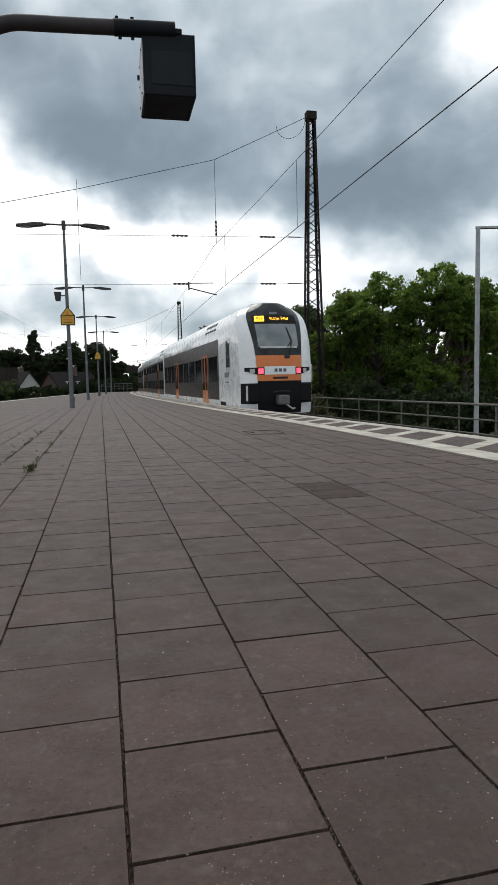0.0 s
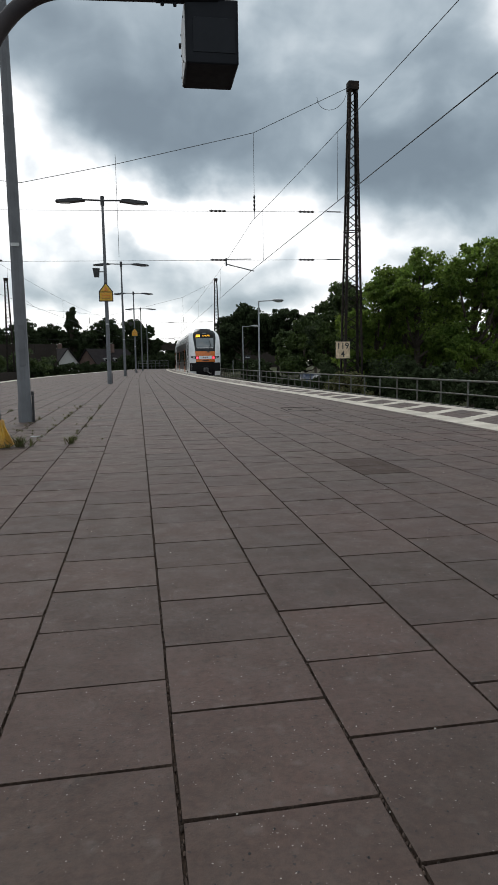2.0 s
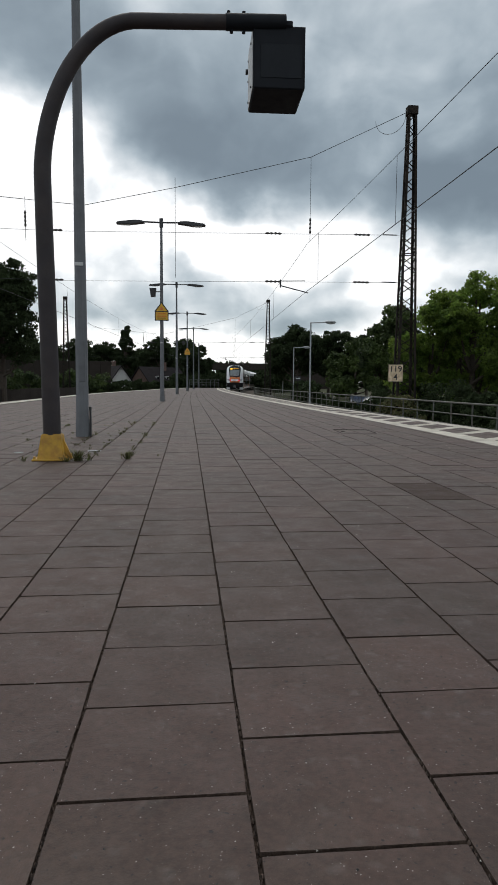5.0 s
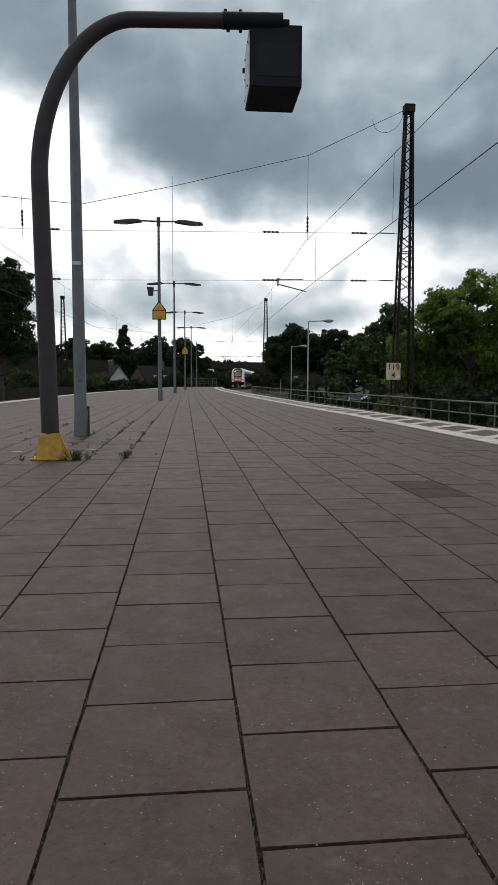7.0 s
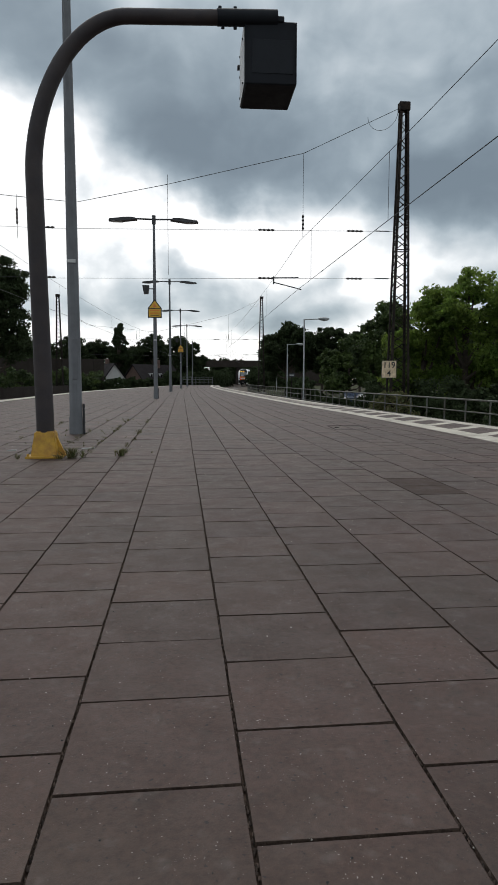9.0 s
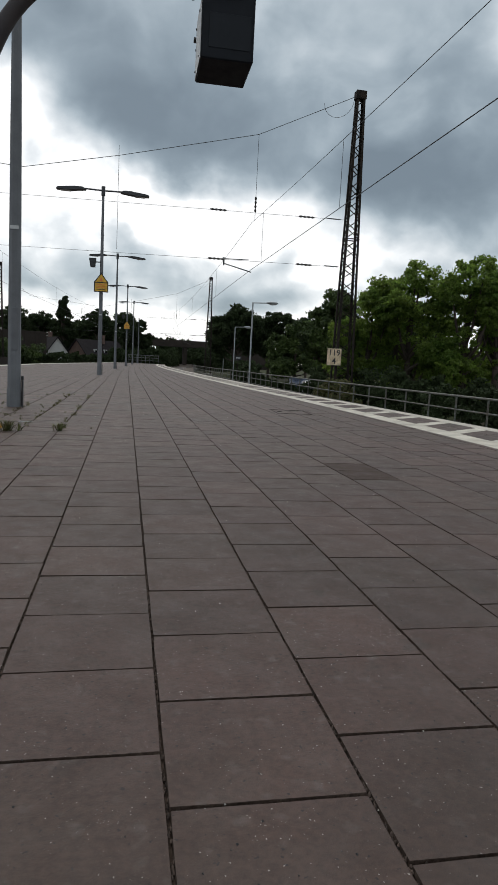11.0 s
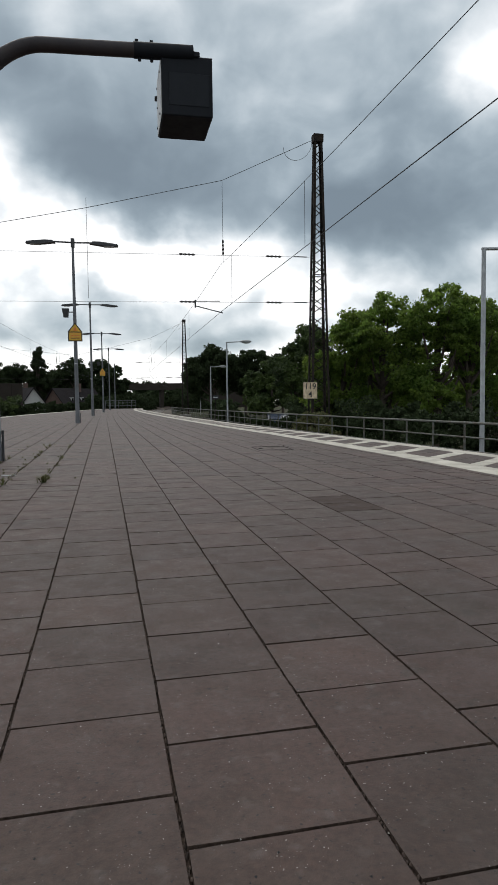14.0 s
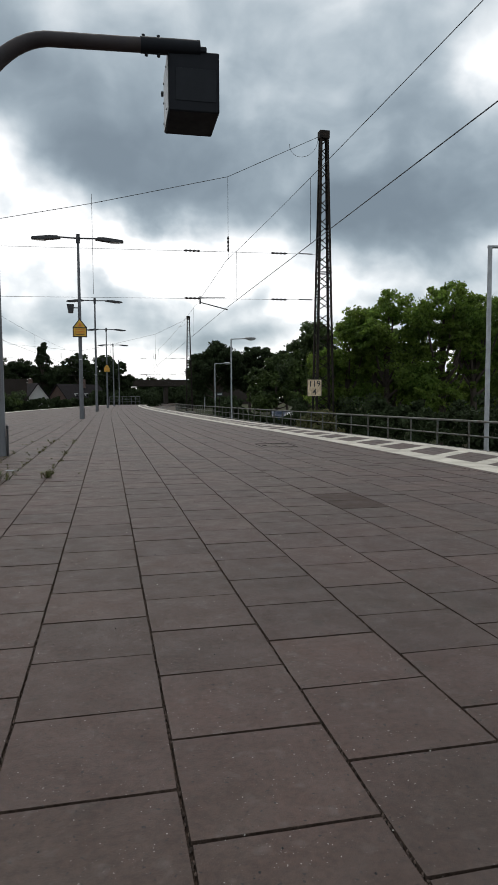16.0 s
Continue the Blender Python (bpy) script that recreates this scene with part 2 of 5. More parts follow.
M = {
    "slab": make_material("concrete_slab", (0.0590, 0.0325, 0.0262), 0.66, vary=0.17, scale=2.2, fine=0.26, bump=0.5, bump_scale=160, per_object=0.16,
                          second=(0.0530, 0.0322, 0.0244), second_scale=0.7, spec=0.40, world=True, specks=True),
    "slab_far": make_material("concrete_slab_far", (0.0590, 0.0325, 0.0262), 0.66, vary=0.17, scale=2.2, fine=0.26, bump=0.5, bump_scale=160, per_island=0.16,
                              second=(0.0530, 0.0322, 0.0244), second_scale=0.7, spec=0.40, world=True, specks=True),
    "slab_dark": make_material("damp_dark_slab", (0.046, 0.028, 0.022), 0.75, vary=0.15, scale=2.2, fine=0.24, bump=0.5, bump_scale=160, spec=0.2, world=True, specks=True),
    "crumbs": make_material("joint_crumbs", (0.085, 0.06, 0.048), 0.95, vary=0.2, per_island=0.75),
    "fence_paint": make_material("weathered_green_grey_steel", (0.115, 0.125, 0.112), 0.65, 0.1, vary=0.25, scale=4, fine=0.15, second=(0.09, 0.075, 0.06), second_scale=7),
    "joint": make_material("dirty_sand_and_joint_shade", (0.040, 0.028, 0.022), 0.95, vary=0.4, scale=9, fine=0.4, bump=0.8, spec=0.1, second=(0.075, 0.054, 0.043), second_scale=40),
    "grit": make_material("pale_grit", (0.45, 0.42, 0.38), 0.9, vary=0.2, per_island=0.4),
    "white_slab": make_material("white_marking_slab", (0.50, 0.465, 0.40), 0.8, vary=0.2, scale=2.5, fine=0.12, bump=0.3, per_object=0.06, second=(0.38, 0.345, 0.285), second_scale=3.5),
    "coping": make_material("platform_edge_concrete", (0.42, 0.385, 0.33), 0.85, vary=0.2, scale=2, fine=0.15, bump=0.4, per_object=0.08),
    "concrete": make_material("old_concrete", (0.26, 0.24, 0.22), 0.9, vary=0.2, scale=1.5, fine=0.15, bump=0.5),
    "gravel": make_material("ballast", (0.11, 0.092, 0.078), 0.95, spec=0.1, vary=0.25, scale=1.2, fine=0.5, bump=1.0, bump_scale=25),
    "earth": make_material("earth_and_grass", (0.045, 0.055, 0.025), 0.95, vary=0.3, scale=0.4, fine=0.4, second=(0.05, 0.042, 0.03), second_scale=0.15, bump=0.8, spec=0.05),
    "asphalt": make_material("asphalt", (0.05, 0.05, 0.052), 0.9, vary=0.2, scale=1, fine=0.3, bump=0.4),
    "galv": make_material("galvanised_steel", (0.33, 0.34, 0.35), 0.5, 0.55, vary=0.16, scale=5, fine=0.08, bump=0.1),
    "post_grey": make_material("grey_painted_post", (0.115, 0.12, 0.13), 0.6, 0.0, vary=0.16, scale=4, fine=0.08, bump=0.12),
    "anthracite": make_material("anthracite_painted_pole", (0.033, 0.028, 0.031), 0.6, 0.0, vary=0.2, scale=4, fine=0.1, bump=0.15, spec=0.3, second=(0.042, 0.034, 0.034), second_scale=6),
    "cabinet_dark": make_material("dark_cabinet_sheet", (0.013, 0.015, 0.019), 0.6, 0.0, spec=0.12, vary=0.15, scale=3, fine=0.05),
    "cabinet_side": make_material("light_cabinet_sheet", (0.5, 0.5, 0.5), 0.5, 0.0, vary=0.12, scale=6),
    "screen": make_material("dark_screen", (0.014, 0.0165, 0.021), 0.5, 0.0, vary=0.1, spec=0.14),
    "yellow": make_material("worn_yellow_paint", (0.50, 0.29, 0.03), 0.6, vary=0.2, scale=7, fine=0.12, bump=0.3, second=(0.36, 0.19, 0.03), second_scale=9),
    "sign_yellow": make_material("yellow_sign_plate", (0.62, 0.36, 0.03), 0.5, vary=0.08),
    "sign_cream": make_material("weathered_cream_plate", (0.70, 0.56, 0.38), 0.6, vary=0.14, scale=8, second=(0.48, 0.36, 0.24), second_scale=5),
    "black": make_material("black_paint", (0.018, 0.018, 0.02), 0.5, vary=0.2),
    "rust": make_material("dark_rusty_steel", (0.020, 0.018, 0.017), 0.9, 0.0, spec=0.12, vary=0.3, scale=6, fine=0.2, second=(0.034, 0.026, 0.021), second_scale=3),
    "wire": make_material("dark_wire", (0.05, 0.05, 0.055), 0.6, 0.3, vary=0.1),
    "insulator": make_material("brown_insulator", (0.035, 0.028, 0.026), 0.3, vary=0.1),
    "rail": make_material("rail_steel", (0.13, 0.10, 0.085), 0.5, 0.7, vary=0.2),
    "train_white": make_material("white_train_paint", (0.79, 0.80, 0.81), 0.28, vary=0.03, scale=0.8, fine=0.01, coat=0.5),
    "train_silver": make_material("silver_roof_paint", (0.50, 0.51, 0.53), 0.35, 0.1, vary=0.08, scale=1.5),
    "train_dark": make_material("anthracite_train_paint", (0.03, 0.025, 0.023), 0.34, vary=0.1, scale=1.2, spec=0.22),
    "train_orange": make_material("orange_train_paint", (0.66, 0.17, 0.022), 0.3, vary=0.05, coat=0.4),
    "train_glass": make_material("dark_train_glass", (0.010, 0.012, 0.014), 0.08, vary=0.0, spec=0.35),
    "wind_glass": make_material("windscreen_glass", (0.10, 0.12, 0.13), 0.05, vary=0.0, spec=0.9, coat=1.0),
    "train_black": make_material("black_train_plastic", (0.008, 0.008, 0.009), 0.6, spec=0.15, vary=0.15),
    "grey_metal": make_material("coupler_steel", (0.14, 0.14, 0.145), 0.5, 0.5, vary=0.2),
    "red_light": make_material("lit_red_tail_lamp", (1.0, 0.06, 0.10), 0.3, vary=0.0, emit=1.7),
    "amber": make_material("lit_amber_display", (1.0, 0.50, 0.03), 0.4, vary=0.0, emit=1.5),
    "leaf": make_material("green_leaves", (0.165, 0.235, 0.042), 0.55, vary=0.3, scale=0.5, per_island=0.45, second=(0.10, 0.165, 0.032), second_scale=0.5, translucent=0.7, spec=0.4),
    "leaf_dark": make_material("dark_leaves", (0.075, 0.11, 0.03), 0.6, vary=0.3, scale=0.4, per_island=0.4, second=(0.032, 0.05, 0.02), second_scale=0.3, translucent=0.25, spec=0.25),
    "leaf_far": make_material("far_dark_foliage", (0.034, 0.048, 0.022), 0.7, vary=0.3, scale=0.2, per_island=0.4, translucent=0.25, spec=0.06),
    "dry_grass": make_material("dry_weeds", (0.13, 0.11, 0.05), 0.8, vary=0.3, per_island=0.4, second=(0.07, 0.10, 0.03), second_scale=10, translucent=0.25),
    "bark": make_material("bark", (0.055, 0.042, 0.032), 0.9, vary=0.3, scale=5, bump=0.9, bump_scale=20),
    "roof_tile": make_material("dark_roof_tiles", (0.022, 0.019, 0.02), 0.95, spec=0.08, vary=0.2, scale=1.0, fine=0.3),
    "render_white": make_material("white_render", (0.45, 0.44, 0.43), 0.8, vary=0.08, scale=1.5),
    "brick_dark": make_material("dark_brick_wall", (0.10, 0.062, 0.05), 0.85, vary=0.2, scale=1.0, fine=0.25),
    "barrier": make_material("dark_weathered_panel", (0.036, 0.030, 0.026), 0.9, spec=0.1, vary=0.2, scale=0.6, fine=0.2),
    "car_white": make_material("white_car_paint", (0.4, 0.41, 0.43), 0.3, vary=0.04, coat=0.6),
    "car_blue": make_material("blue_car_paint", (0.03, 0.045, 0.08), 0.3, vary=0.04, coat=0.6),
    "car_grey": make_material("silver_car_paint", (0.28, 0.29, 0.30), 0.3, 0.3, vary=0.04, coat=0.6),
    "rubber": make_material("tyre_rubber", (0.02, 0.02, 0.02), 0.9, vary=0.2),
    "lamp_head": make_material("dark_lamp_housing", (0.035, 0.036, 0.04), 0.5, 0.1, vary=0.1),
    "diffuser": make_material("unlit_lamp_lens", (0.45, 0.46, 0.46), 0.25, vary=0.05),
}


# ---------- mesh helpers ----------
def mesh_object(name, bm, material, smooth=False):
    me = bpy.data.meshes.new(name)
    bm.normal_update()
    bm.to_mesh(me)
    bm.free()
    for m in (material if isinstance(material, (list, tuple)) else [material]):
        me.materials.append(M[m])
    if smooth:
        me.shade_smooth()
        me.set_sharp_from_angle(angle=radians(38))
    return new(name, me)


def part(name, bm, material, parent, label="", smooth=False):
    ob = mesh_object(name, bm, material, smooth)
    ob.parent = parent
    return tagged(ob, label)


def thing(name, m, label, category, group="", kind=""):
    ob = new(name)
    ob.empty_display_size = 0.2
    ob.matrix_basis = m
    return tagged(ob, label, category, group, kind)


def box(bm, c, s, m=None, bevel=0.0):
    """A box with its centre and full sizes, bevelled where asked."""
    r = bmesh.ops.create_cube(bm, size=1.0, matrix=(m or Matrix()) @ Matrix.Translation(c) @ Matrix.Diagonal((*s, 1)))
    if bevel:
        bmesh.ops.bevel(bm, geom=list({e for v in r["verts"] for e in v.link_edges}), offset=bevel, segments=1, affect='EDGES')
    return bm


def tube(bm, points, radii, sides=8, caps=True):
    """A round bar through points; radii one number or one for each point."""
    pts = [Vector(p) for p in points]
    rs = radii if isinstance(radii, (list, tuple)) else [radii] * len(pts)
    rings, prev = [], None
    for i, p in enumerate(pts):
        d = (pts[min(i + 1, len(pts) - 1)] - pts[max(i - 1, 0)]).normalized()
        if prev is None:
            prev = d.orthogonal().normalized()
            if abs(d.z) > 0.9:
                prev = Vector((1, 0, 0))
        u = (prev - d * prev.dot(d)).normalized()
        prev = u
        v = d.cross(u)
        rings.append([bm.verts.new(p + (u * math.cos(2 * math.pi * (k + 0.5) / sides) + v * math.sin(2 * math.pi * (k + 0.5) / sides)) * rs[i]) for k in range(sides)])
    for a, b in zip(rings, rings[1:]):
        for k in range(sides):
            bm.faces.new((a[k], a[(k + 1) % sides], b[(k + 1) % sides], b[k]))
    if caps:
        bm.faces.new(rings[0][::-1])
        bm.faces.new(rings[-1])
    return bm


def prism(bm, outline, depth, m=None):
    """An outline in x, z pushed along y from 0 to depth."""
    m = m or Matrix()
    a = [bm.verts.new(m @ Vector((x, 0, z))) for x, z in outline]
    b = [bm.verts.new(m @ Vector((x, depth, z))) for x, z in outline]
    n = len(a)
    bm.faces.new(a)
    bm.faces.new(b[::-1])
    for k in range(n):
        bm.faces.new((a[k], b[k], b[(k + 1) % n], a[(k + 1) % n]))
    bmesh.ops.recalc_face_normals(bm, faces=bm.faces)
    return bm


def B():
    return bmesh.new()


def lettering(name, text, size, material, parent, m, depth=0.004, bold=0.0):
    cu = bpy.data.curves.new(name, 'FONT')
    cu.body, cu.size, cu.extrude = text, size, depth
    cu.align_x, cu.align_y = 'CENTER', 'CENTER'
    cu.offset = bold
    tmp = new("tmp_text", cu)
    me = bpy.data.meshes.new_from_object(tmp.evaluated_get(bpy.context.evaluated_depsgraph_get()))
    bpy.data.objects.remove(tmp)
    me.materials.clear()
    me.materials.append(M[material])
    ob = new(name, me)
    ob.parent = parent
    ob.matrix_basis = m
    return ob


# ---------- plan: the curves of the line ----------
def curve(table):
    ys, xs = [p[0] for p in table], [p[1] for p in table]

    def f(y):
        if y <= ys[0]:
            return xs[0] + (y - ys[0]) * (xs[1] - xs[0]) / (ys[1] - ys[0])
        if y >= ys[-1]:
            return xs[-1] + (y - ys[-1]) * (xs[-1] - xs[-2]) / (ys[-1] - ys[-2])
        i = max(k for k in range(len(ys) - 1) if ys[k] <= y)

        def slope(k):
            a, b = max(k - 1, 0), min(k + 1, len(ys) - 1)
            return (xs[b] - xs[a]) / (ys[b] - ys[a])
        h = ys[i + 1] - ys[i]
        t = (y - ys[i]) / h
        return ((2 * t**3 - 3 * t**2 + 1) * xs[i] + (t**3 - 2 * t**2 + t) * h * slope(i)
                + (-2 * t**3 + 3 * t**2) * xs[i + 1] + (t**3 - t**2) * h * slope(i + 1))
    return f


track_x = curve([(-40, 9.3), (0, 7.75), (10, 7.42), (20, 6.98), (30, 6.72), (48, 6.48), (66, 6.5), (88, 6.95), (107, 8.0), (147, 12.2), (175, 16.5), (205, 22.2), (260, 36), (330, 58)])
left_x = curve([(-40, -7.2), (0, -7.2), (26, -7.2), (42, -7.1), (54, -6.5), (69, -5.1), (96, -2.1), (112, 0.8)])
END = 110.0       # far end of the platform
RAIL = -0.76      # top of rail under the platform's level


def zp(y):
    """The line falls gently away from the camera."""
    return -0.0026 * max(0.0, y - 8.0)


def edge_x(y):
    return track_x(y) - 1.5


def strip_at(y, o):
    """Where a line of the edge marking runs; the marked strip is a little wider near the shelter end."""
    k = 0.34 * min(1.0, max(0.0, (15.0 - y) / 10.0))
    return edge_x(y) - (o if o < 0.28 else 0.28 + (o - 0.28) * (1 + k))


def strip_in(y):
    return strip_at(y, 1.24)


def shift(y):
    """Sideways drift of the slab rows where the platform bends."""
    return 0.0 if y < 30 else 1.2 * ((y - 30) / 73.0) ** 1.6


def ribbon(bm, y0, y1, step, xa, xb, z, thick=0.0):
    """A strip along the line between two curves; with thickness it gets sides."""
    ys = list(np.arange(y0, y1 + 1e-6, step))
    top = [(bm.verts.new((xa(y), y, z(y))), bm.verts.new((xb(y), y, z(y)))) for y in ys]
    for a, b in zip(top, top[1:]):
        bm.faces.new((a[0], a[1], b[1], b[0]))
    if thick:
        low = [(bm.verts.new((xa(y), y, z(y) - thick)), bm.verts.new((xb(y), y, z(y) - thick))) for y in ys]
        for (a, b, c, d) in zip(top, top[1:], low, low[1:]):
            bm.faces.new((a[0], b[0], d[0], c[0]))
            bm.faces.new((b[1], a[1], c[1], d[1]))
        bm.faces.new((top[0][1], top[0][0], low[0][0], low[0][1]))
        bm.faces.new((top[-1][0], top[-1][1], low[-1][1], low[-1][0]))
    return bm


# ---------- setting ----------
def build_setting():
    bm = B()
    bmesh.ops.create_grid(bm, x_segments=30, y_segments=30, size=1500, matrix=Matrix.Translation((0, 700, -1.9)))
    tagged(mesh_object("ground", bm, "earth"), "dark earth and rough grass beside the railway", "ground", kind="structure")
    bm = ribbon(B(), -20, 330, 5, lambda y: track_x(y) - 3.2, lambda y: track_x(y) + 3.6, lambda y: RAIL - 0.2 + zp(y), 1.5)
    tagged(mesh_object("track_bed", bm, "gravel"), "brown-grey ballast bed under the railway track", "track bed", kind="structure")
    bm = ribbon(B(), -20, 330, 5, lambda y: left_x(y) - 11.0, lambda y: left_x(y) + 0.3, lambda y: RAIL - 0.25 + zp(y), 1.5)
    tagged(mesh_object("track_bed_far", bm, "gravel"), "ballast bed on the other side of the platform", "track bed", kind="structure")
    for name, off, curve_fn in (("track", 0.0, track_x), ("far_track", -1.7, left_x), ("outer_track", -6.0, left_x)):
        tr = thing(name, Matrix(), "railway track with worn steel rails on concrete sleepers", "track", "railway tracks")
        for side in (-0.75, 0.75):
            bm = ribbon(B(), -20, 330, 3, lambda y: curve_fn(y) + off + side - 0.036, lambda y: curve_fn(y) + off + side + 0.036, lambda y: RAIL + zp(y), 0.15)
            part("rail", bm, "rail", tr)
        bm = B()
        for k in range(0, 340):
            y = -15 + k * 0.65
            box(bm, (curve_fn(y) + off, y, RAIL - 0.2 + zp(y)), (2.5, 0.26, 0.12))
        part("sleepers", bm, "concrete", tr)
        tagged(tr.children[-1], kind="stuff")
    # platform body under the slabs
    bm = ribbon(B(), -12, END, 2, lambda y: left_x(y), edge_x, lambda y: -0.012 + zp(y), 1.15)
    return tagged(mesh_object("platform", bm, "joint"), "railway platform paved with square concrete slabs, sandy dark joints", "platform", kind="structure")


platform = build_setting()


# ---------- poles, lamps, cabinet ----------
def platform_lamp(x, y, arms=True, z_sign=False, h=7.92):
    la = thing("platform_lamp", pose(x, y, zp(y)), "tall grey steel platform lamp post with two flat lamp heads" if arms else "plain grey steel post on the platform", "lamp post", "platform lamps")
    bm = B()
    tube(bm, [(0, 0, 0), (0, 0, 0.25), (0, 0, 0.28), (0, 0, h * 0.5), (0, 0, h - 0.3)], [0.108, 0.108, 0.098, 0.08, 0.052], 8)
    part("post", bm, "post_grey", la, smooth=True)
    bm = B()
    tube(bm, [(0, 0, h - 0.32), (0, 0, h + 0.05)], 0.085, 10)
    part("post_cap", bm, "lamp_head", la)
    bm = box(B(), (0.02, -0.094, 1.15), (0.10, 0.02, 0.62), bevel=0.008)
    part("inspection_door", bm, "post_grey", la)
    bm = box(B(), (0, -0.088, 2.6), (0.12, 0.012, 0.05), pose(0, 0, 0))
    part("small_label", bm, "diffuser", la)
    bm = B()
    box(bm, (0.122, -0.02, 0.2), (0.025, 0.07, 0.40), bevel=0.008)
    tube(bm, [(0.12, -0.02, 0.40), (0.12, -0.02, 0.46)], 0.02, 8)
    part("cable_guard", bm, "black", la)
    if arms:
        for s in (-1, 1):
            bm = tube(B(), [(0, 0, h - 0.12), (s * 0.85, 0, h - 0.1)], 0.035, 8)
            arm = part("arm", bm, "lamp_head", la)
            prof = [(0.72, -0.03), (0.85, 0.05), (1.15, 0.055), (1.88, -0.03), (1.93, -0.10), (1.45, -0.125), (1.1, -0.08)]
            bm = prism(B(), [(s * a, h - 0.12 + b) for a, b in prof], 0.34, Matrix.Translation((0, -0.17, 0)))
            head = part("lamp_head", bm, "lamp_head", la)
            bm = box(B(), (s * 1.55, 0, h - 0.248), (0.42, 0.24, 0.02), bevel=0.004)
            part("lens", bm, "diffuser", head)
    return la


platform_lamp(-1.34, 8.95)
for x, y in ((-0.86, 28.2), (-0.5, 46.3), (0.24, 65.5), (1.04, 84.0)):
    platform_lamp(x, y)
platform_lamp(2.05, 103.0, arms=False, h=7.0)


def warning_sign(x, y, z):
    """Yellow plate with a gable top and a camera beside it."""
    m = pose(x, y - 0.14, z + zp(y))
    s = thing("warning_sign", m, "yellow warning plate with a pointed top clamped to a lamp post", "sign", "yellow warning signs")
    out = [(-0.28, -0.37), (0.28, -0.37), (0.28, 0.03), (0, 0.40), (-0.28, 0.03)]
    part("back_plate", prism(B(), [(a * 1.08, b * 1.06) for a, b in out], 0.02), "black", s)
    part("lower_plate", prism(B(), [(-0.26, -0.35), (0.26, -0.35), (0.26, -0.01), (-0.26, -0.01)], 0.01, Matrix.Translation((0, -0.011, 0))), "sign_yellow", s)
    part("upper_plate", prism(B(), [(-0.25, 0.03), (0.25, 0.03), (0, 0.36)], 0.01, Matrix.Translation((0, -0.011, 0))), "sign_yellow", s)
    for k in range(4):
        part("text_bar", box(B(), (0, -0.016, -0.07 - k * 0.07), (0.42 - 0.05 * (k % 2), 0.006, 0.022)), "train_orange" if k < 3 else "black", s)
    part("pictogram", prism(B(), [(-0.07, 0.07), (0.07, 0.07), (0.03, 0.2), (-0.03, 0.2)], 0.006, Matrix.Translation((0, -0.018, 0))), "train_orange", s)
    part("clamp", box(B(), (0, 0.07, 0.0), (0.22, 0.1, 0.05)), "galv", s)
    c = thing("platform_camera", pose(x - 0.32, y, z + 0.86 + zp(y)), "small dark surveillance camera on a lamp post", "camera", "platform cameras")
    part("housing", prism(B(), [(-0.16, 0.16), (0.14, 0.16), (0.1, -0.2), (-0.1, -0.2)], 0.3, Matrix.Translation((-0.05, -0.15, 0))), "black", c)
    part("bracket", tube(B(), [(0.05, 0, 0.02), (0.32, 0, 0.02)], 0.025, 8), "black", c)


warning_sign(-0.86, 28.2, 3.95)
warning_sign(0.24, 65.5, 4.0)


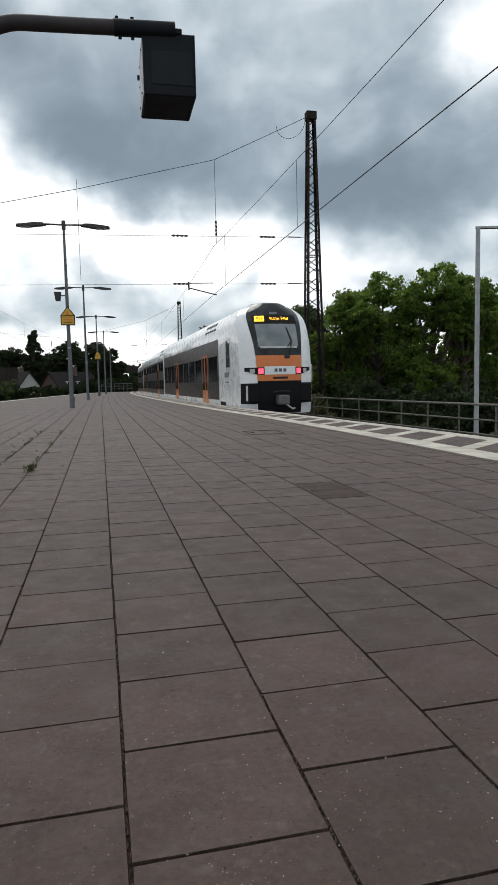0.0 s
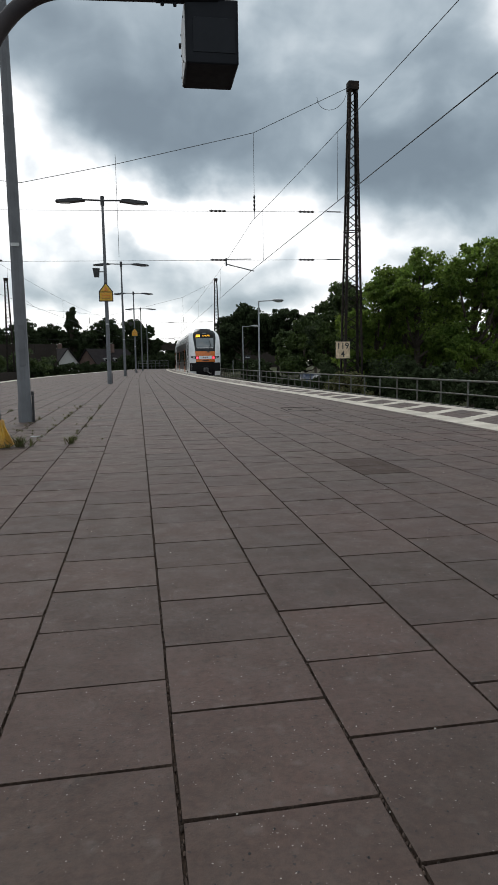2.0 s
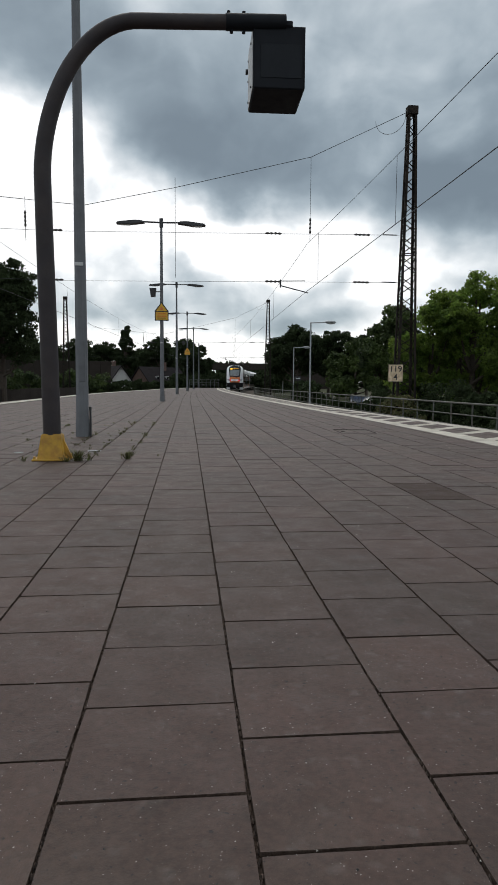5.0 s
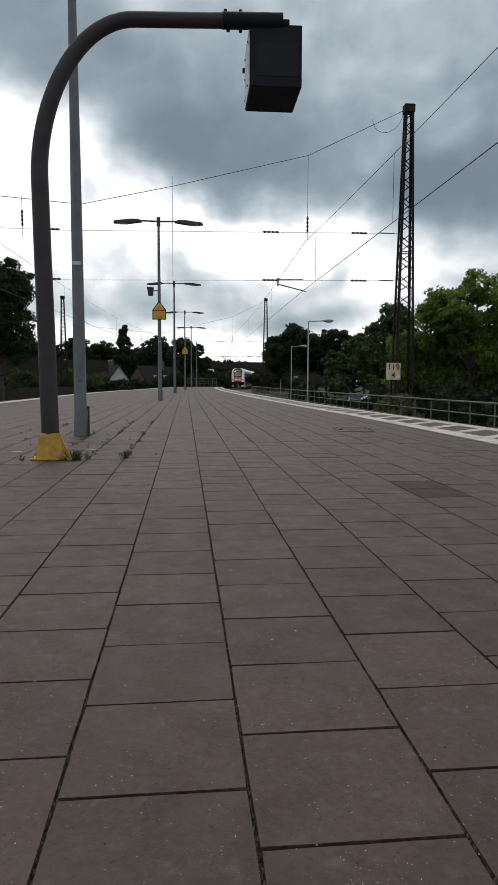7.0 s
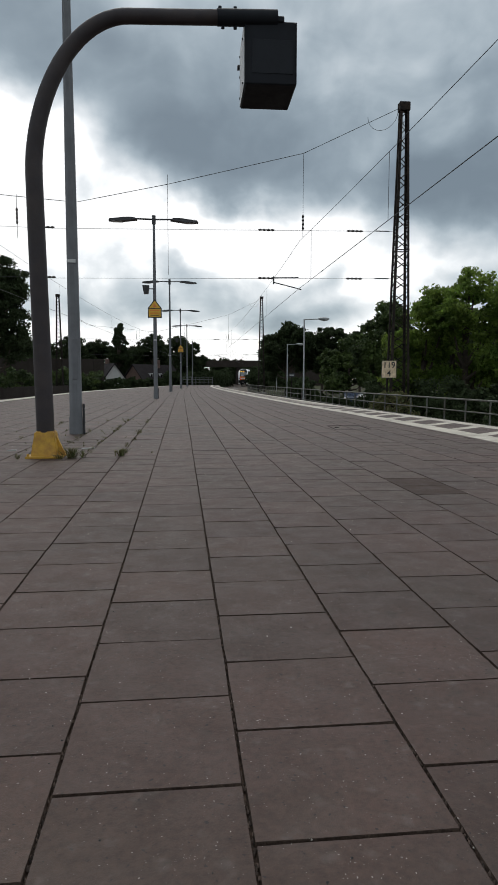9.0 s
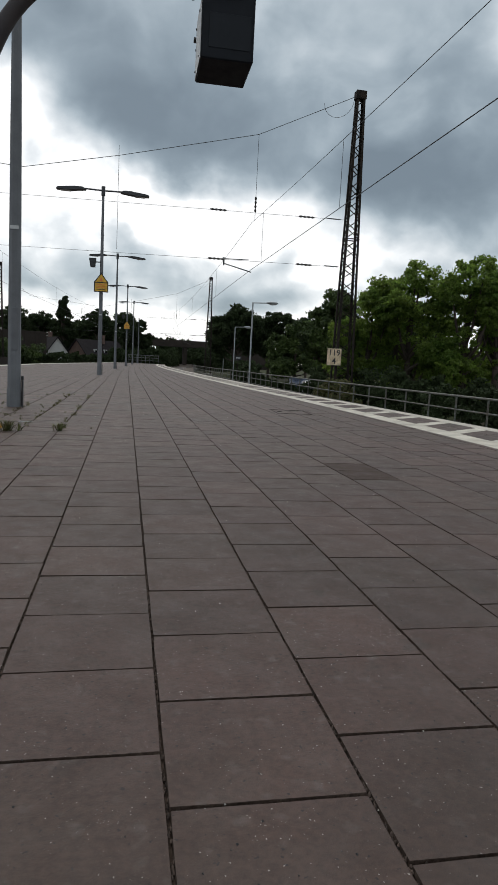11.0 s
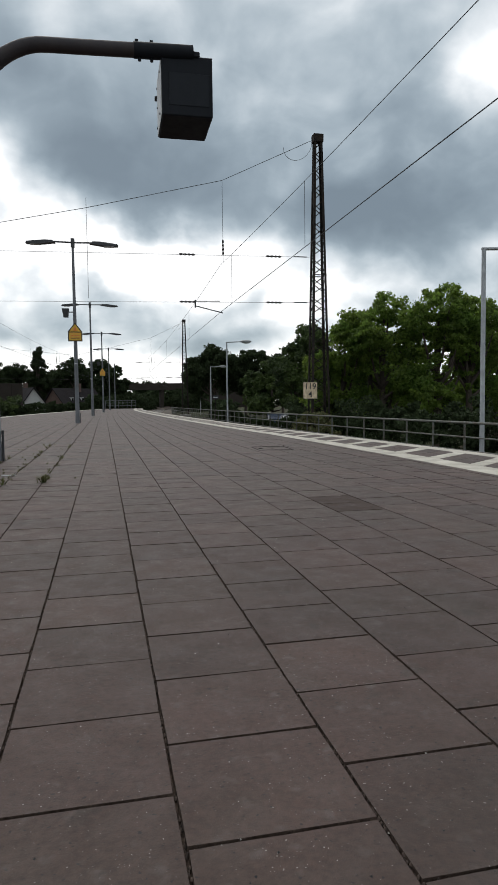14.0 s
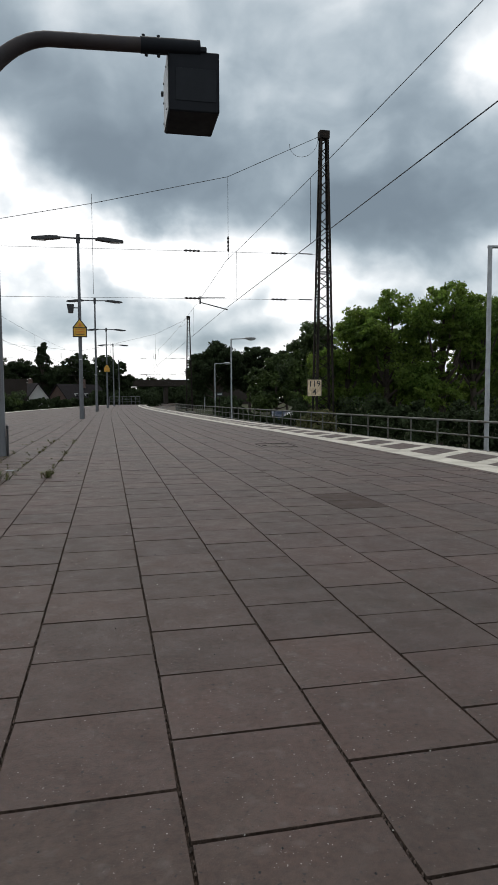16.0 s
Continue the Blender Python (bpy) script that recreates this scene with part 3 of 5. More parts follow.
def bent_pole():
    p = thing("bent_pole", pose(-1.19, 5.93, 0), "dark grey pole bent into a horizontal arm on a yellow foot", "pole")
    pts, rs = [(0, 0, 0.05), (-0.018, 0, 1.3), (-0.036, 0, 2.3), (-0.046, 0, 3.0)], [0.094, 0.093, 0.09, 0.088]
    for k in range(1, 21):
        a = math.pi / 2 * k / 20
        pts.append((-0.046 + 1.02 * (1 - math.cos(a)), 0, 3.0 + 1.585 * math.sin(a) ** 1.08))
        rs.append(0.088 - 0.013 * k / 20)
    for x, z in ((1.3, 4.597), (1.6, 4.609), (2.0, 4.626)):
        pts.append((x, 0, z))
        rs.append(0.075)
    part("pole", tube(B(), pts, rs, 24), "anthracite", p, smooth=True)
    part("sleeve", tube(B(), [(1.87, 0, 4.622), (2.505, 0, 4.645)], 0.083, 20), "cabinet_dark", p, smooth=True)
    for x, z in ((1.93, 4.535), (2.06, 4.537), (2.06, 4.715), (1.90, 4.712)):
        part("bolt", tube(B(), [(x, 0, z - 0.02), (x, 0, z + 0.02)], 0.02, 6), "cabinet_dark", p)
    bm = B()
    a = [bm.verts.new((x, y, 0.012)) for x, y in ((-0.142, -0.14), (0.142, -0.14), (0.142, 0.14), (-0.142, 0.14))]
    b = [bm.verts.new((x, y, 0.285)) for x, y in ((-0.1, -0.1), (0.1, -0.1), (0.1, 0.1), (-0.1, 0.1))]
    for k in range(4):
        bm.faces.new((a[k], a[(k + 1) % 4], b[(k + 1) % 4], b[k]))
    bm.faces.new(b)
    bm.faces.new(a[::-1])
    bmesh.ops.bevel(bm, geom=bm.edges[:], offset=0.012, segments=2, affect='EDGES')
    foot = part("foot", bm, "yellow", p, "worn yellow painted steel foot")
    part("base_plate", box(B(), (0.0, 0, 0.012), (0.38, 0.34, 0.022), bevel=0.004), "yellow", p, "yellow base plate")
    for x, y in ((-0.165, -0.14), (0.165, -0.14), (0.165, 0.14), (-0.165, 0.14)):
        part("anchor_bolt", tube(B(), [(x, y, 0.02), (x, y, 0.05)], 0.014, 6), "yellow", p)
    bm = B()
    vs = [bm.verts.new(v) for v in ((0.14, -0.02, 0.02), (0.21, -0.02, 0.02), (0.11, -0.02, 0.24), (0.14, 0.02, 0.02), (0.21, 0.02, 0.02), (0.11, 0.02, 0.24))]
    for f in ((0, 1, 2), (5, 4, 3), (0, 3, 4, 1), (1, 4, 5, 2), (2, 5, 3, 0)):
        bm.faces.new([vs[i] for i in f])
    part("rib", bm, "yellow", p)
    return p


def monitor_cabinet():
    """Deep sheet-metal box that hangs from the bent pole's arm."""
    w, h, d = 0.555, 0.64, 0.66
    c = thing("monitor_cabinet", pose(1.247, 5.90, 4.605, 0, 0, -1), "dark sheet-metal monitor cabinet hanging from the bent pole", "monitor")
    part("hood", box(B(), (0, d / 2, -h / 2), (w, d, h), bevel=0.012), "cabinet_dark", c)
    side = part("side_panel", box(B(), (-w / 2 - 0.003, d / 2 + 0.01, -h / 2), (0.006, d - 0.03, h - 0.03), bevel=0.002), "cabinet_side", c, "light grey side panel")
    for y, z in ((0.6, -0.10), (0.6, -0.32), (0.6, -0.55), (0.2, -0.1), (0.2, -0.55)):
        part("bolt", tube(B(), [(-w / 2 - 0.004, y, z), (-w / 2 - 0.016, y, z)], 0.012, 6), "black", side)
    part("side_knob", tube(B(), [(-w / 2 - 0.004, 0.72, -0.16), (-w / 2 - 0.03, 0.72, -0.16)], 0.03, 10), "black", side)
    part("screen", box(B(), (0.02, -0.003, -0.36), (0.44, 0.006, 0.34), bevel=0.002), "screen", c, "dark switched-off screen")
    for x in (-w / 2 + 0.008, w / 2 - 0.008):
        part("edge_trim", box(B(), (x, -0.004, -h / 2), (0.012, 0.012, h - 0.02), bevel=0.003), "cabinet_dark", c)
    part("hanger", box(B(), (-0.07, 0.05, 0.015), (0.42, 0.14, 0.06), bevel=0.01), "cabinet_dark", c)
    return c


bent_pole()
monitor_cabinet()


# ---------- overhead line ----------
def lattice_mast(x, y, h, z0, base=1.05, top=0.42, label="dark steel lattice mast of the overhead line", steps=None):
    m = thing("lattice_mast", pose(x, y, z0), label, "mast", "overhead line masts")

    def corner(k, z):
        w = (base + (top - base) * z / h) / 2
        return Vector(((-w, w, w, -w)[k], (-w, -w, w, w)[k] * 0.75, z))
    for k in range(4):
        bm = B()
        for dx, dy in ((0.062, 0.012), (0.012, 0.062)):
            a, b = corner(k, 0), corner(k, h)
            sx, sy = (1 if a.x < 0 else -1), (1 if a.y < 0 else -1)
            va = [bm.verts.new(p + Vector((sx * u * dx * 1.8, sy * v * dy * 1.8, 0))) for p in (a, b) for u, v in ((0, 0), (1, 0), (1, 1), (0, 1))]
            for f in ((0, 1, 2, 3), (7, 6, 5, 4), (0, 4, 5, 1), (1, 5, 6, 2), (2, 6, 7, 3), (3, 7, 4, 0)):
                bm.faces.new([va[i] for i in f])
        part("leg", bm, "rust", m)
    n = steps or int(h / 0.47)
    zs = [h * (1 - (1 - k / n) ** 1.12) for k in range(n + 1)]
    for k in range(4):
        for i in range(n):
            inner = lambda q, z: Vector((corner(q, z).x * (1 - 0.1 / (base + top)), corner(q, z).y * (1 - 0.1 / (base + top)), z))
            a = inner(k if (k + i) % 2 else (k + 1) % 4, zs[i])
            b = inner((k + 1) % 4 if (k + i) % 2 else k, zs[i + 1])
            part("brace", tube(B(), [a, b], 0.024, 4), "rust", m)
            if i in (0, n // 2):
                part("tie", tube(B(), [corner(k, zs[i]), corner((k + 1) % 4, zs[i])], 0.03, 4), "rust", m)
    part("cap", box(B(), (0, 0, h - 0.15), (top + 0.1, top * 0.75 + 0.1, 0.4), bevel=0.02), "rust", m)
    part("footing", box(B(), (0, 0, -0.35), (base + 0.5, base + 0.3, 0.8), bevel=0.04), "concrete", m)
    return m


SPAN_Y = 31.0
MX = 11.2
lattice_mast(MX, SPAN_Y, 15.2, -1.0)
lattice_mast(12.3, 97.0, 14.2, -1.2)
lattice_mast(-15.8, 88.0, 13.0, -1.2)
lattice_mast(-19.6, SPAN_Y, 13.6, -1.2)


def wire(name, points, r=0.013, label="thin dark overhead wire", mat="wire"):
    w = mesh_object(name, tube(B(), points, r, 5), mat)
    return tagged(w, label, "wire", "overhead wires")


def insulator(parent, p, d, length=0.72, r=0.06):
    d = Vector(d).normalized()
    n = 4
    bm = B()
    pts, rs = [], []
    for k in range(n * 2 + 1):
        pts.append(Vector(p) + d * (k / (n * 2) - 0.5) * length)
        rs.append(r if k % 2 else r * 0.45)
    return part("insulator", tube(bm, pts, rs, 8), "insulator", parent, "dark ribbed insulator")


def head_span(y, mast_x, left_x0, top, s=1.0, full=True):
    """Cross wires that carry the line between two masts."""
    k = thing("head_span", pose(0, y, 0), "cross wires with insulators strung between two lattice masts", "overhead wires", "cross spans")
    # sagging carrier
    pts = [(mast_x - 0.2, 0, top), (mast_x - 4.95 * s, 0, top - 2.3 * s), (mast_x - 11.5 * s, 0, top - 3.95 * s), (mast_x - 15.8 * s, 0, top - 4.9 * s), (left_x0 + 2.5, 0, top - 4.0 * s), (left_x0, 0, top - 2.0)]
    part("carrier_wire", tube(B(), pts, 0.014, 5), "wire", k)
    zs = (top - 5.87 * s, top - 8.17 * s)
    for z in zs:
        part("cross_wire", tube(B(), [(mast_x - 0.3, 0, z), (mast_x - 7, 0, z - 0.1), (mast_x - 17, 0, z - 0.25), (left_x0, 0, z)], 0.008, 5), "wire", k)
        for x in (mast_x - 2.35 * s, mast_x - 6.75 * s, mast_x - 17.2 * s):
            insulator(k, (x, 0, z - 0.012 * (mast_x - x)), (1, 0, 0), 0.8, 0.06)
        part("turnbuckle", tube(B(), [(mast_x - 0.6, 0, z), (mast_x - 1.3, 0, z)], 0.03, 6), "wire", k)
    for x, z0, z1 in ((mast_x - 4.95 * s, top - 2.3 * s, top - 6.3 * s), (mast_x - 11.5 * s, top - 3.5 * s, zs[1])):
        part("hanger_wire", tube(B(), [(x, 0, z0), (x, 0, z1)], 0.010, 5), "wire", k)
    insulator(k, (mast_x - 4.95 * s, 0, top - 5.55 * s), (0, 0, 1), 0.75, 0.06)
    xl = mast_x - 18.5 * s
    part("hanger_wire", tube(B(), [(xl, 0, top - 4.6 * s), (xl, 0, top - 6.6 * s)], 0.010, 5), "wire", k)
    insulator(k, (xl, 0, top - 5.6 * s), (0, 0, 1), 0.75, 0.06)
    # loop of cable beside the mast head
    loop = [(mast_x - 0.3 - 1.5 * s * (0.5 - 0.5 * math.cos(a)) , 0, top - 0.15 - 0.35 * (0.5 - 0.5 * math.cos(a)) - 0.75 * math.sin(a)) for a in np.linspace(0, math.pi, 12)]
    part("cable_loop", tube(B(), loop, 0.011, 5), "wire", k)
    # steady arm
    part("steady_arm", tube(B(), [(mast_x - 6.35 * s, 0, zs[1] - 0.28), (mast_x - 5.0 * s, 0, zs[1] - 0.60)], 0.028, 6), "wire", k)
    part("steady_tube", tube(B(), [(mast_x - 6.4 * s, 0, zs[1] - 0.05), (mast_x - 5.15 * s, 0, zs[1] - 0.02)], 0.022, 6), "wire", k)
    part("arm_bracket", tube(B(), [(mast_x - 6.38 * s, 0, zs[1] + 0.02), (mast_x - 6.38 * s, 0, zs[1] - 0.36)], 0.04, 6), "wire", k)
    return k


head_span(SPAN_Y, MX, -19.6, 14.0)
head_span(97.0, 12.3, -15.8, 12.6)


def line_wires(supports):
    """A carrier and a contact wire with droppers, from support to support (y, x)."""
    for (y0, xa), (y1, xb) in zip(supports, supports[1:]):
        carrier, contact, drop = [], [], []
        n = 24
        for i in range(n + 1):
            t = i / n
            y, x = y0 + (y1 - y0) * t, xa + (xb - xa) * t
            sag = 0.62 * 4 * t * (1 - t)
            carrier.append((x, y, 7.66 - sag + zp(y)))
            contact.append((x, y, 5.36 + zp(y)))
            if i in (5, 12, 19, 23):
                drop.append((x, y, 5.36 + zp(y), 7.66 - sag + zp(y)))
        wire("carrier_wire", carrier, 0.0085)
        wire("contact_wire", contact, 0.0115)
        for x, y, a, b in drop:
            wire("dropper_wire", [(x, y, a), (x, y, b)], 0.007)


line_wires([(-35.0, 6.3), (SPAN_Y, 6.12), (97.0, 6.9), (150.0, 12.3), (200.0, 21.0)])
line_wires([(-35.0, -8.9), (SPAN_Y, -8.9), (97.0, -3.9), (160.0, 5.0)])


def hectometre_sign():
    s = thing("distance_sign", pose(10.38, 29.9, 1.32), "weathered cream distance sign with black numbers on the lattice mast", "sign")
    part("plate", box(B(), (0, 0, 0), (0.74, 0.02, 0.84), bevel=0.006), "sign_cream", s)
    for z, x, w, h in ((0.41, 0, 0.74, 0.012), (-0.41, 0, 0.74, 0.012)):
        part("rim", box(B(), (x, -0.012, z), (w, 0.008, h)), "black", s)
    for x in (-0.365, 0.365):
        part("rim", box(B(), (x, -0.012, 0), (0.012, 0.008, 0.82)), "black", s)
    lettering("number_text", "119", 0.42, "black", s, pose(0, -0.014, 0.19, 90), bold=0.004)
    lettering("number_text", "4", 0.42, "black", s, pose(0, -0.014, -0.21, 90), bold=0.004)
    part("clamp_bar", box(B(), (0.2, 0.45, 0.2), (0.06, 0.9, 0.06)), "rust", s)
    part("clamp_bar", box(B(), (0.2, 0.45, -0.2), (0.06, 0.9, 0.06)), "rust", s)


hectometre_sign()


# ---------- fence and path lamps beside the line ----------
def fence():
    f = thing("fence", Matrix(), "old grey steel tube fence with two rails beside the railway", "fence")
    fx = lambda y: track_x(y) + 3.35 if y > 12 else track_x(12) + 3.35 + (12 - y) * 0.02
    top = lambda y: 0.16 + zp(y)
    ys = list(np.arange(2, 124, 1.72))
    for z, r in ((0.0, 0.036), (-0.42, 0.026), (-0.82, 0.026)):
        part("fence_rail", tube(B(), [(fx(y), y, top(y) + z) for y in ys], r, 8), "fence_paint", f)
    for y in ys:
        lean = random.uniform(-0.02, 0.02)
        part("fence_post", tube(B(), [(fx(y), y, top(y) - 1.5), (fx(y) + lean, y, top(y) + 0.01)], 0.03, 6), "fence_paint", f)


fence()


def path_lamp(x, y, top, arm=1.1, big=True):
    la = thing("path_lamp", pose(x, y, -1.9), "slim galvanised street lamp with a short arm beside the fence", "street lamp", "street lamps")
    h = top + 1.9
    part("post", tube(B(), [(0, 0, 0), (0, 0, 1.2), (0, 0, 1.25), (0, 0, h - 0.03)], [0.09, 0.085, 0.07, 0.062], 12), "galv", la, smooth=True)
    part("arm", tube(B(), [(-0.06, 0, h - 0.05), (arm + 0.3, 0, h + 0.02)], 0.045, 8), "galv", la)
    bm = B()
    bmesh.ops.create_uvsphere(bm, u_segments=14, v_segments=8, radius=1.0, matrix=Matrix.Translation((arm + 0.55, 0, h + 0.04)) @ Matrix.Diagonal((0.52, 0.17, 0.13, 1)))
    head = part("lamp_head", bm, "galv", la, smooth=True)
    bm = B()
    bmesh.ops.create_uvsphere(bm, u_segments=12, v_segments=6, radius=1.0, matrix=Matrix.Translation((arm + 0.62, 0, h - 0.02)) @ Matrix.Diagonal((0.38, 0.14, 0.13, 1)))
    part("lens", bm, "diffuser", head, smooth=True)
    return la


path_lamp(10.75, 15.25, 5.05)
path_lamp(10.6, 53.5, 5.85)
path_lamp(14.3, 85.0, 5.4)
path_lamp(18.6, 124.0, 5.2)


# ---------- train ----------
def half_width(z):
    """Half the body's width at a height over the rail."""
    if z < 0.9:
        return 1.36 + 0.05 * (z - 0.25) / 0.65
    if z < 3.1:
        return 1.41
    t = min(1.0, (z - 3.1) / 1.612)
    return 1.41 * max(0.20, 1 - t ** 5.4) ** 0.5


def nose_y(s, z):
    """The nose's surface: rounded towards the sides, raked back towards the roof."""
    rake = 0.0 if z < 1.9 else 1.25 * ((z - 1.9) / 2.8) ** 2.3
    low = 0.16 * max(0.0, (1.2 - z)) ** 1.5
    return rake + low + 0.60 * abs(s) ** 3.2


TOP = 4.71


def nose_point(s, z, out=0.0):
    return Vector((half_width(z) * s, nose_y(s, z) - out, z))


def nose_patch(bm, z0, z1, half, out, ns=10, nz=8, s_range=None):
    """A piece of skin on the nose; half: a function of 0..1 giving its half width."""
    rows = []
    for i in range(nz + 1):
        t = i / nz
        z = z0 + (z1 - z0) * t
        a, b = s_range if s_range else (-half(t), half(t))
        rows.append([bm.verts.new(nose_point(a + (b - a) * k / ns, z, out)) for k in range(ns + 1)])
    for r, q in zip(rows, rows[1:]):
        for k in range(ns):
            bm.faces.new((r[k], r[k + 1], q[k + 1], q[k]))
    return bm


def body_shell(bm, y_start, y_end, zs):
    """Both sides and the roof between two ends."""
    ring = [(-half_width(z), z) for z in zs] + [(half_width(z), z) for z in reversed(zs)]
    a = [bm.verts.new((x, y_start(x, z), z)) for x, z in ring]
    b = [bm.verts.new((x, y_end, z)) for x, z in ring]
    for k in range(len(ring) - 1):
        bm.faces.new((a[k], a[k + 1], b[k + 1], b[k]))
    bm.faces.new(b)
    return bm


ZS = [0.5, 0.66, 0.9, 1.5, 2.2, 3.0, 3.3, 3.6, 3.85, 4.1, 4.3, 4.44, 4.54, 4.62, 4.67, 4.70, 4.71]


def side_panel(bm, side, y0, y1, z0, z1, out, nz=1):
    zz = [z0 + (z1 - z0) * i / nz for i in range(nz + 1)]
    outer = [(side * (half_width(z) + out), z) for z in zz]
    inner = [(side * (half_width(z) - 0.02), z) for z in zz]
    for ring in (outer,):
        va = [bm.verts.new((x, y0, z)) for x, z in ring]
        vb = [bm.verts.new((x, y1, z)) for x, z in ring]
        ia = [bm.verts.new((x, y0, z)) for x, z in inner]
        ib = [bm.verts.new((x, y1, z)) for x, z in inner]
        for k in range(nz):
            bm.faces.new((va[k], va[k + 1], vb[k + 1], vb[k]))
            bm.faces.new((va[k], ia[k], ia[k + 1], va[k + 1]))
            bm.faces.new((vb[k], vb[k + 1], ib[k + 1], ib[k]))
        bm.faces.new((va[0], vb[0], ib[0], ia[0]))
        bm.faces.new((va[-1], ia[-1], ib[-1], vb[-1]))
    bmesh.ops.recalc_face_normals(bm, faces=bm.faces)
    return bm


def train_sides(car, y0, y1, doors, double):
    for side in (-1, 1):
        part("side_band", side_panel(B(), side, y0, y1, 0.95, 3.55, 0.008, 6), "train_dark", car, "anthracite painted side band")
        edges = sorted([y0 + 0.15] + [d + e for d in doors for e in (-0.85, 0.85)] + [y1 - 0.15])
        for a, b in zip(edges[::2], edges[1::2]):
            n = max(1, int((b - a) / 1.9))
            for k in range(n):
                ya, yb = a + (b - a) * k / n + 0.16, a + (b - a) * (k + 1) / n - 0.16
                for z0, z1 in (((1.35, 2.05), (2.75, 3.4)) if double else ((1.75, 2.85),)):
                    part("window", side_panel(B(), side, ya, yb, z0, z1, 0.014), "train_glass", car, "dark train window")
        for d in doors:
            for s in (-1, 1):
                leaf = part("door_leaf", side_panel(B(), side, d + s * 0.36 - 0.34, d + s * 0.36 + 0.34, 0.75, 3.0, 0.022), "train_orange", car, "orange sliding door leaf")
                part("door_glass", side_panel(B(), side, d + s * 0.36 - 0.22, d + s * 0.36 + 0.22, 1.35, 2.88, 0.028), "train_glass", leaf)
        part("skirt_line", side_panel(B(), side, y0, y1, 0.62, 0.72, 0.012), "train_silver", car)
    # bogies under the floor
    for yb in (4.3, y1 - 3.2):
        bm = B()
        for x in (-0.75, 0.75):
            for dy in (-1.2, 1.2):
                tube(bm, [(x - 0.06, yb + dy, 0.42), (x + 0.06, yb + dy, 0.42)], 0.42, 16)
        box(bm, (0, yb, 0.55), (2.3, 3.2, 0.3), bevel=0.03)
        part("bogie", bm, "train_black", car)
    # roof equipment
    part("roof_ridge", box(B(), (0, (y0 + y1) / 2 + 0.6, TOP - 0.02), (0.9, y1 - y0 - 2.6, 0.08), bevel=0.03), "train_silver", car)
    for side in (-1, 1):
        for k in range(5):
            part("roof_vent", side_panel(B(), side, y0 + 0.6 + k * 0.55, y0 + 1.0 + k * 0.55, 3.98, 4.3, 0.012), "train_black", car)


def end_car():
    car = thing("train_end_car", pose(0, 0, 0), "white and anthracite train car with orange doors and red tail lights", "train", "cars of the passenger train")
    bm = body_shell(B(), lambda x, z: nose_y(1.0, z), 25.6, ZS)
    part("body", bm, "train_white", car, "white painted train body", smooth=True)
    # nose skin
    bm = B()
    rows = [[bm.verts.new(nose_point(-1 + 2 * k / 28, z)) for k in range(29)] for z in ZS]
    for r, q in zip(rows, rows[1:]):
        for k in range(28):
            bm.faces.new((r[k], r[k + 1], q[k + 1], q[k]))
    bm.faces.new(rows[0])
    part("nose", bm, "train_white", car, "white rounded nose", smooth=True)
    ss = lambda t: t * t * (3 - 2 * t)
    part("windscreen_mask", nose_patch(B(), 2.66, 4.69, lambda t: 0.63 + 0.19 * t ** 1.2, 0.012, 14, 18), "train_glass", car, "black glossy windscreen surround", smooth=True)
    part("windscreen", nose_patch(B(), 2.98, 3.84, lambda t: 0.545 + 0.02 * t, 0.026), "wind_glass", car, "sky-reflecting windscreen", smooth=True)
    part("sun_blind", nose_patch(B(), 2.92, 2.99, lambda t: 0.505, 0.03), "cabinet_side", car, smooth=True)
    part("orange_panel", nose_patch(B(), 1.72, 2.66, lambda t: 0.60 + 0.03 * t, 0.014), "train_orange", car, "orange front panel", smooth=True)
    part("light_band", nose_patch(B(), 1.95, 2.25, lambda t: 0.43, 0.022), "train_white", car, "white light band", smooth=True)
    for k in range(3):
        part("logo_bar", nose_patch(B(), 2.05, 2.17, None, 0.03, 2, 1, (-0.16 + k * 0.12, -0.08 + k * 0.12)), "grey_metal", car)
    part("number_bar", nose_patch(B(), 1.79, 1.87, None, 0.022, 4, 1, (-0.2, 0.2)), "train_dark", car)
    for s in (-1, 1):
        lo, hi = sorted((s * 0.42, s * 0.90))
        bm = nose_patch(B(), 1.95, 2.22, None, 0.028, 6, 2, (lo, hi))
        for v in bm.verts:
            u = (abs(v.co.x) / half_width(v.co.z) - 0.42) / 0.48
            if v.co.z < 2.0:
                v.co.z += 0.16 * u * u
        unit = part("lamp_unit", bm, "train_black", car, smooth=True)
        lo, hi = sorted((s * 0.45, s * 0.58))
        part("tail_lamp", nose_patch(B(), 1.99, 2.18, None, 0.036, 3, 1, (lo, hi)), "red_light", unit, "lit red tail lamp")
        lo, hi = sorted((s * 0.66, s * 0.78))
        part("head_lamp", nose_patch(B(), 2.02, 2.17, None, 0.036, 3, 1, (lo, hi)), "diffuser", unit, "unlit headlamp")
        lo, hi = sorted((s * 0.60, s * 0.985))
        part("bumper_frame", nose_patch(B(), 0.88, 1.64, None, 0.012, 6, 2, (lo, hi)), "train_black", car, smooth=True)
        bumper = part("side_bumper", box(B(), (s * 0.99, 0.36, 1.27), (0.46, 0.60, 0.66), bevel=0.03), "train_black", car, "black energy absorber block")
        part("bumper_side", box(B(), (s * 0.99 - 0.233, 0.26, 1.27), (0.012, 0.30, 0.56), bevel=0.004), "train_white", bumper)
    part("coupler_recess", nose_patch(B(), 0.52, 1.72, lambda t: 0.6, 0.016), "train_black", car, "black coupler recess", smooth=True)
    bm = box(B(), (0, -0.25, 1.02), (0.42, 0.5, 0.36), bevel=0.05)
    tube(bm, [(0, -0.5, 1.02), (0, 0.3, 1.02)], 0.14, 12)
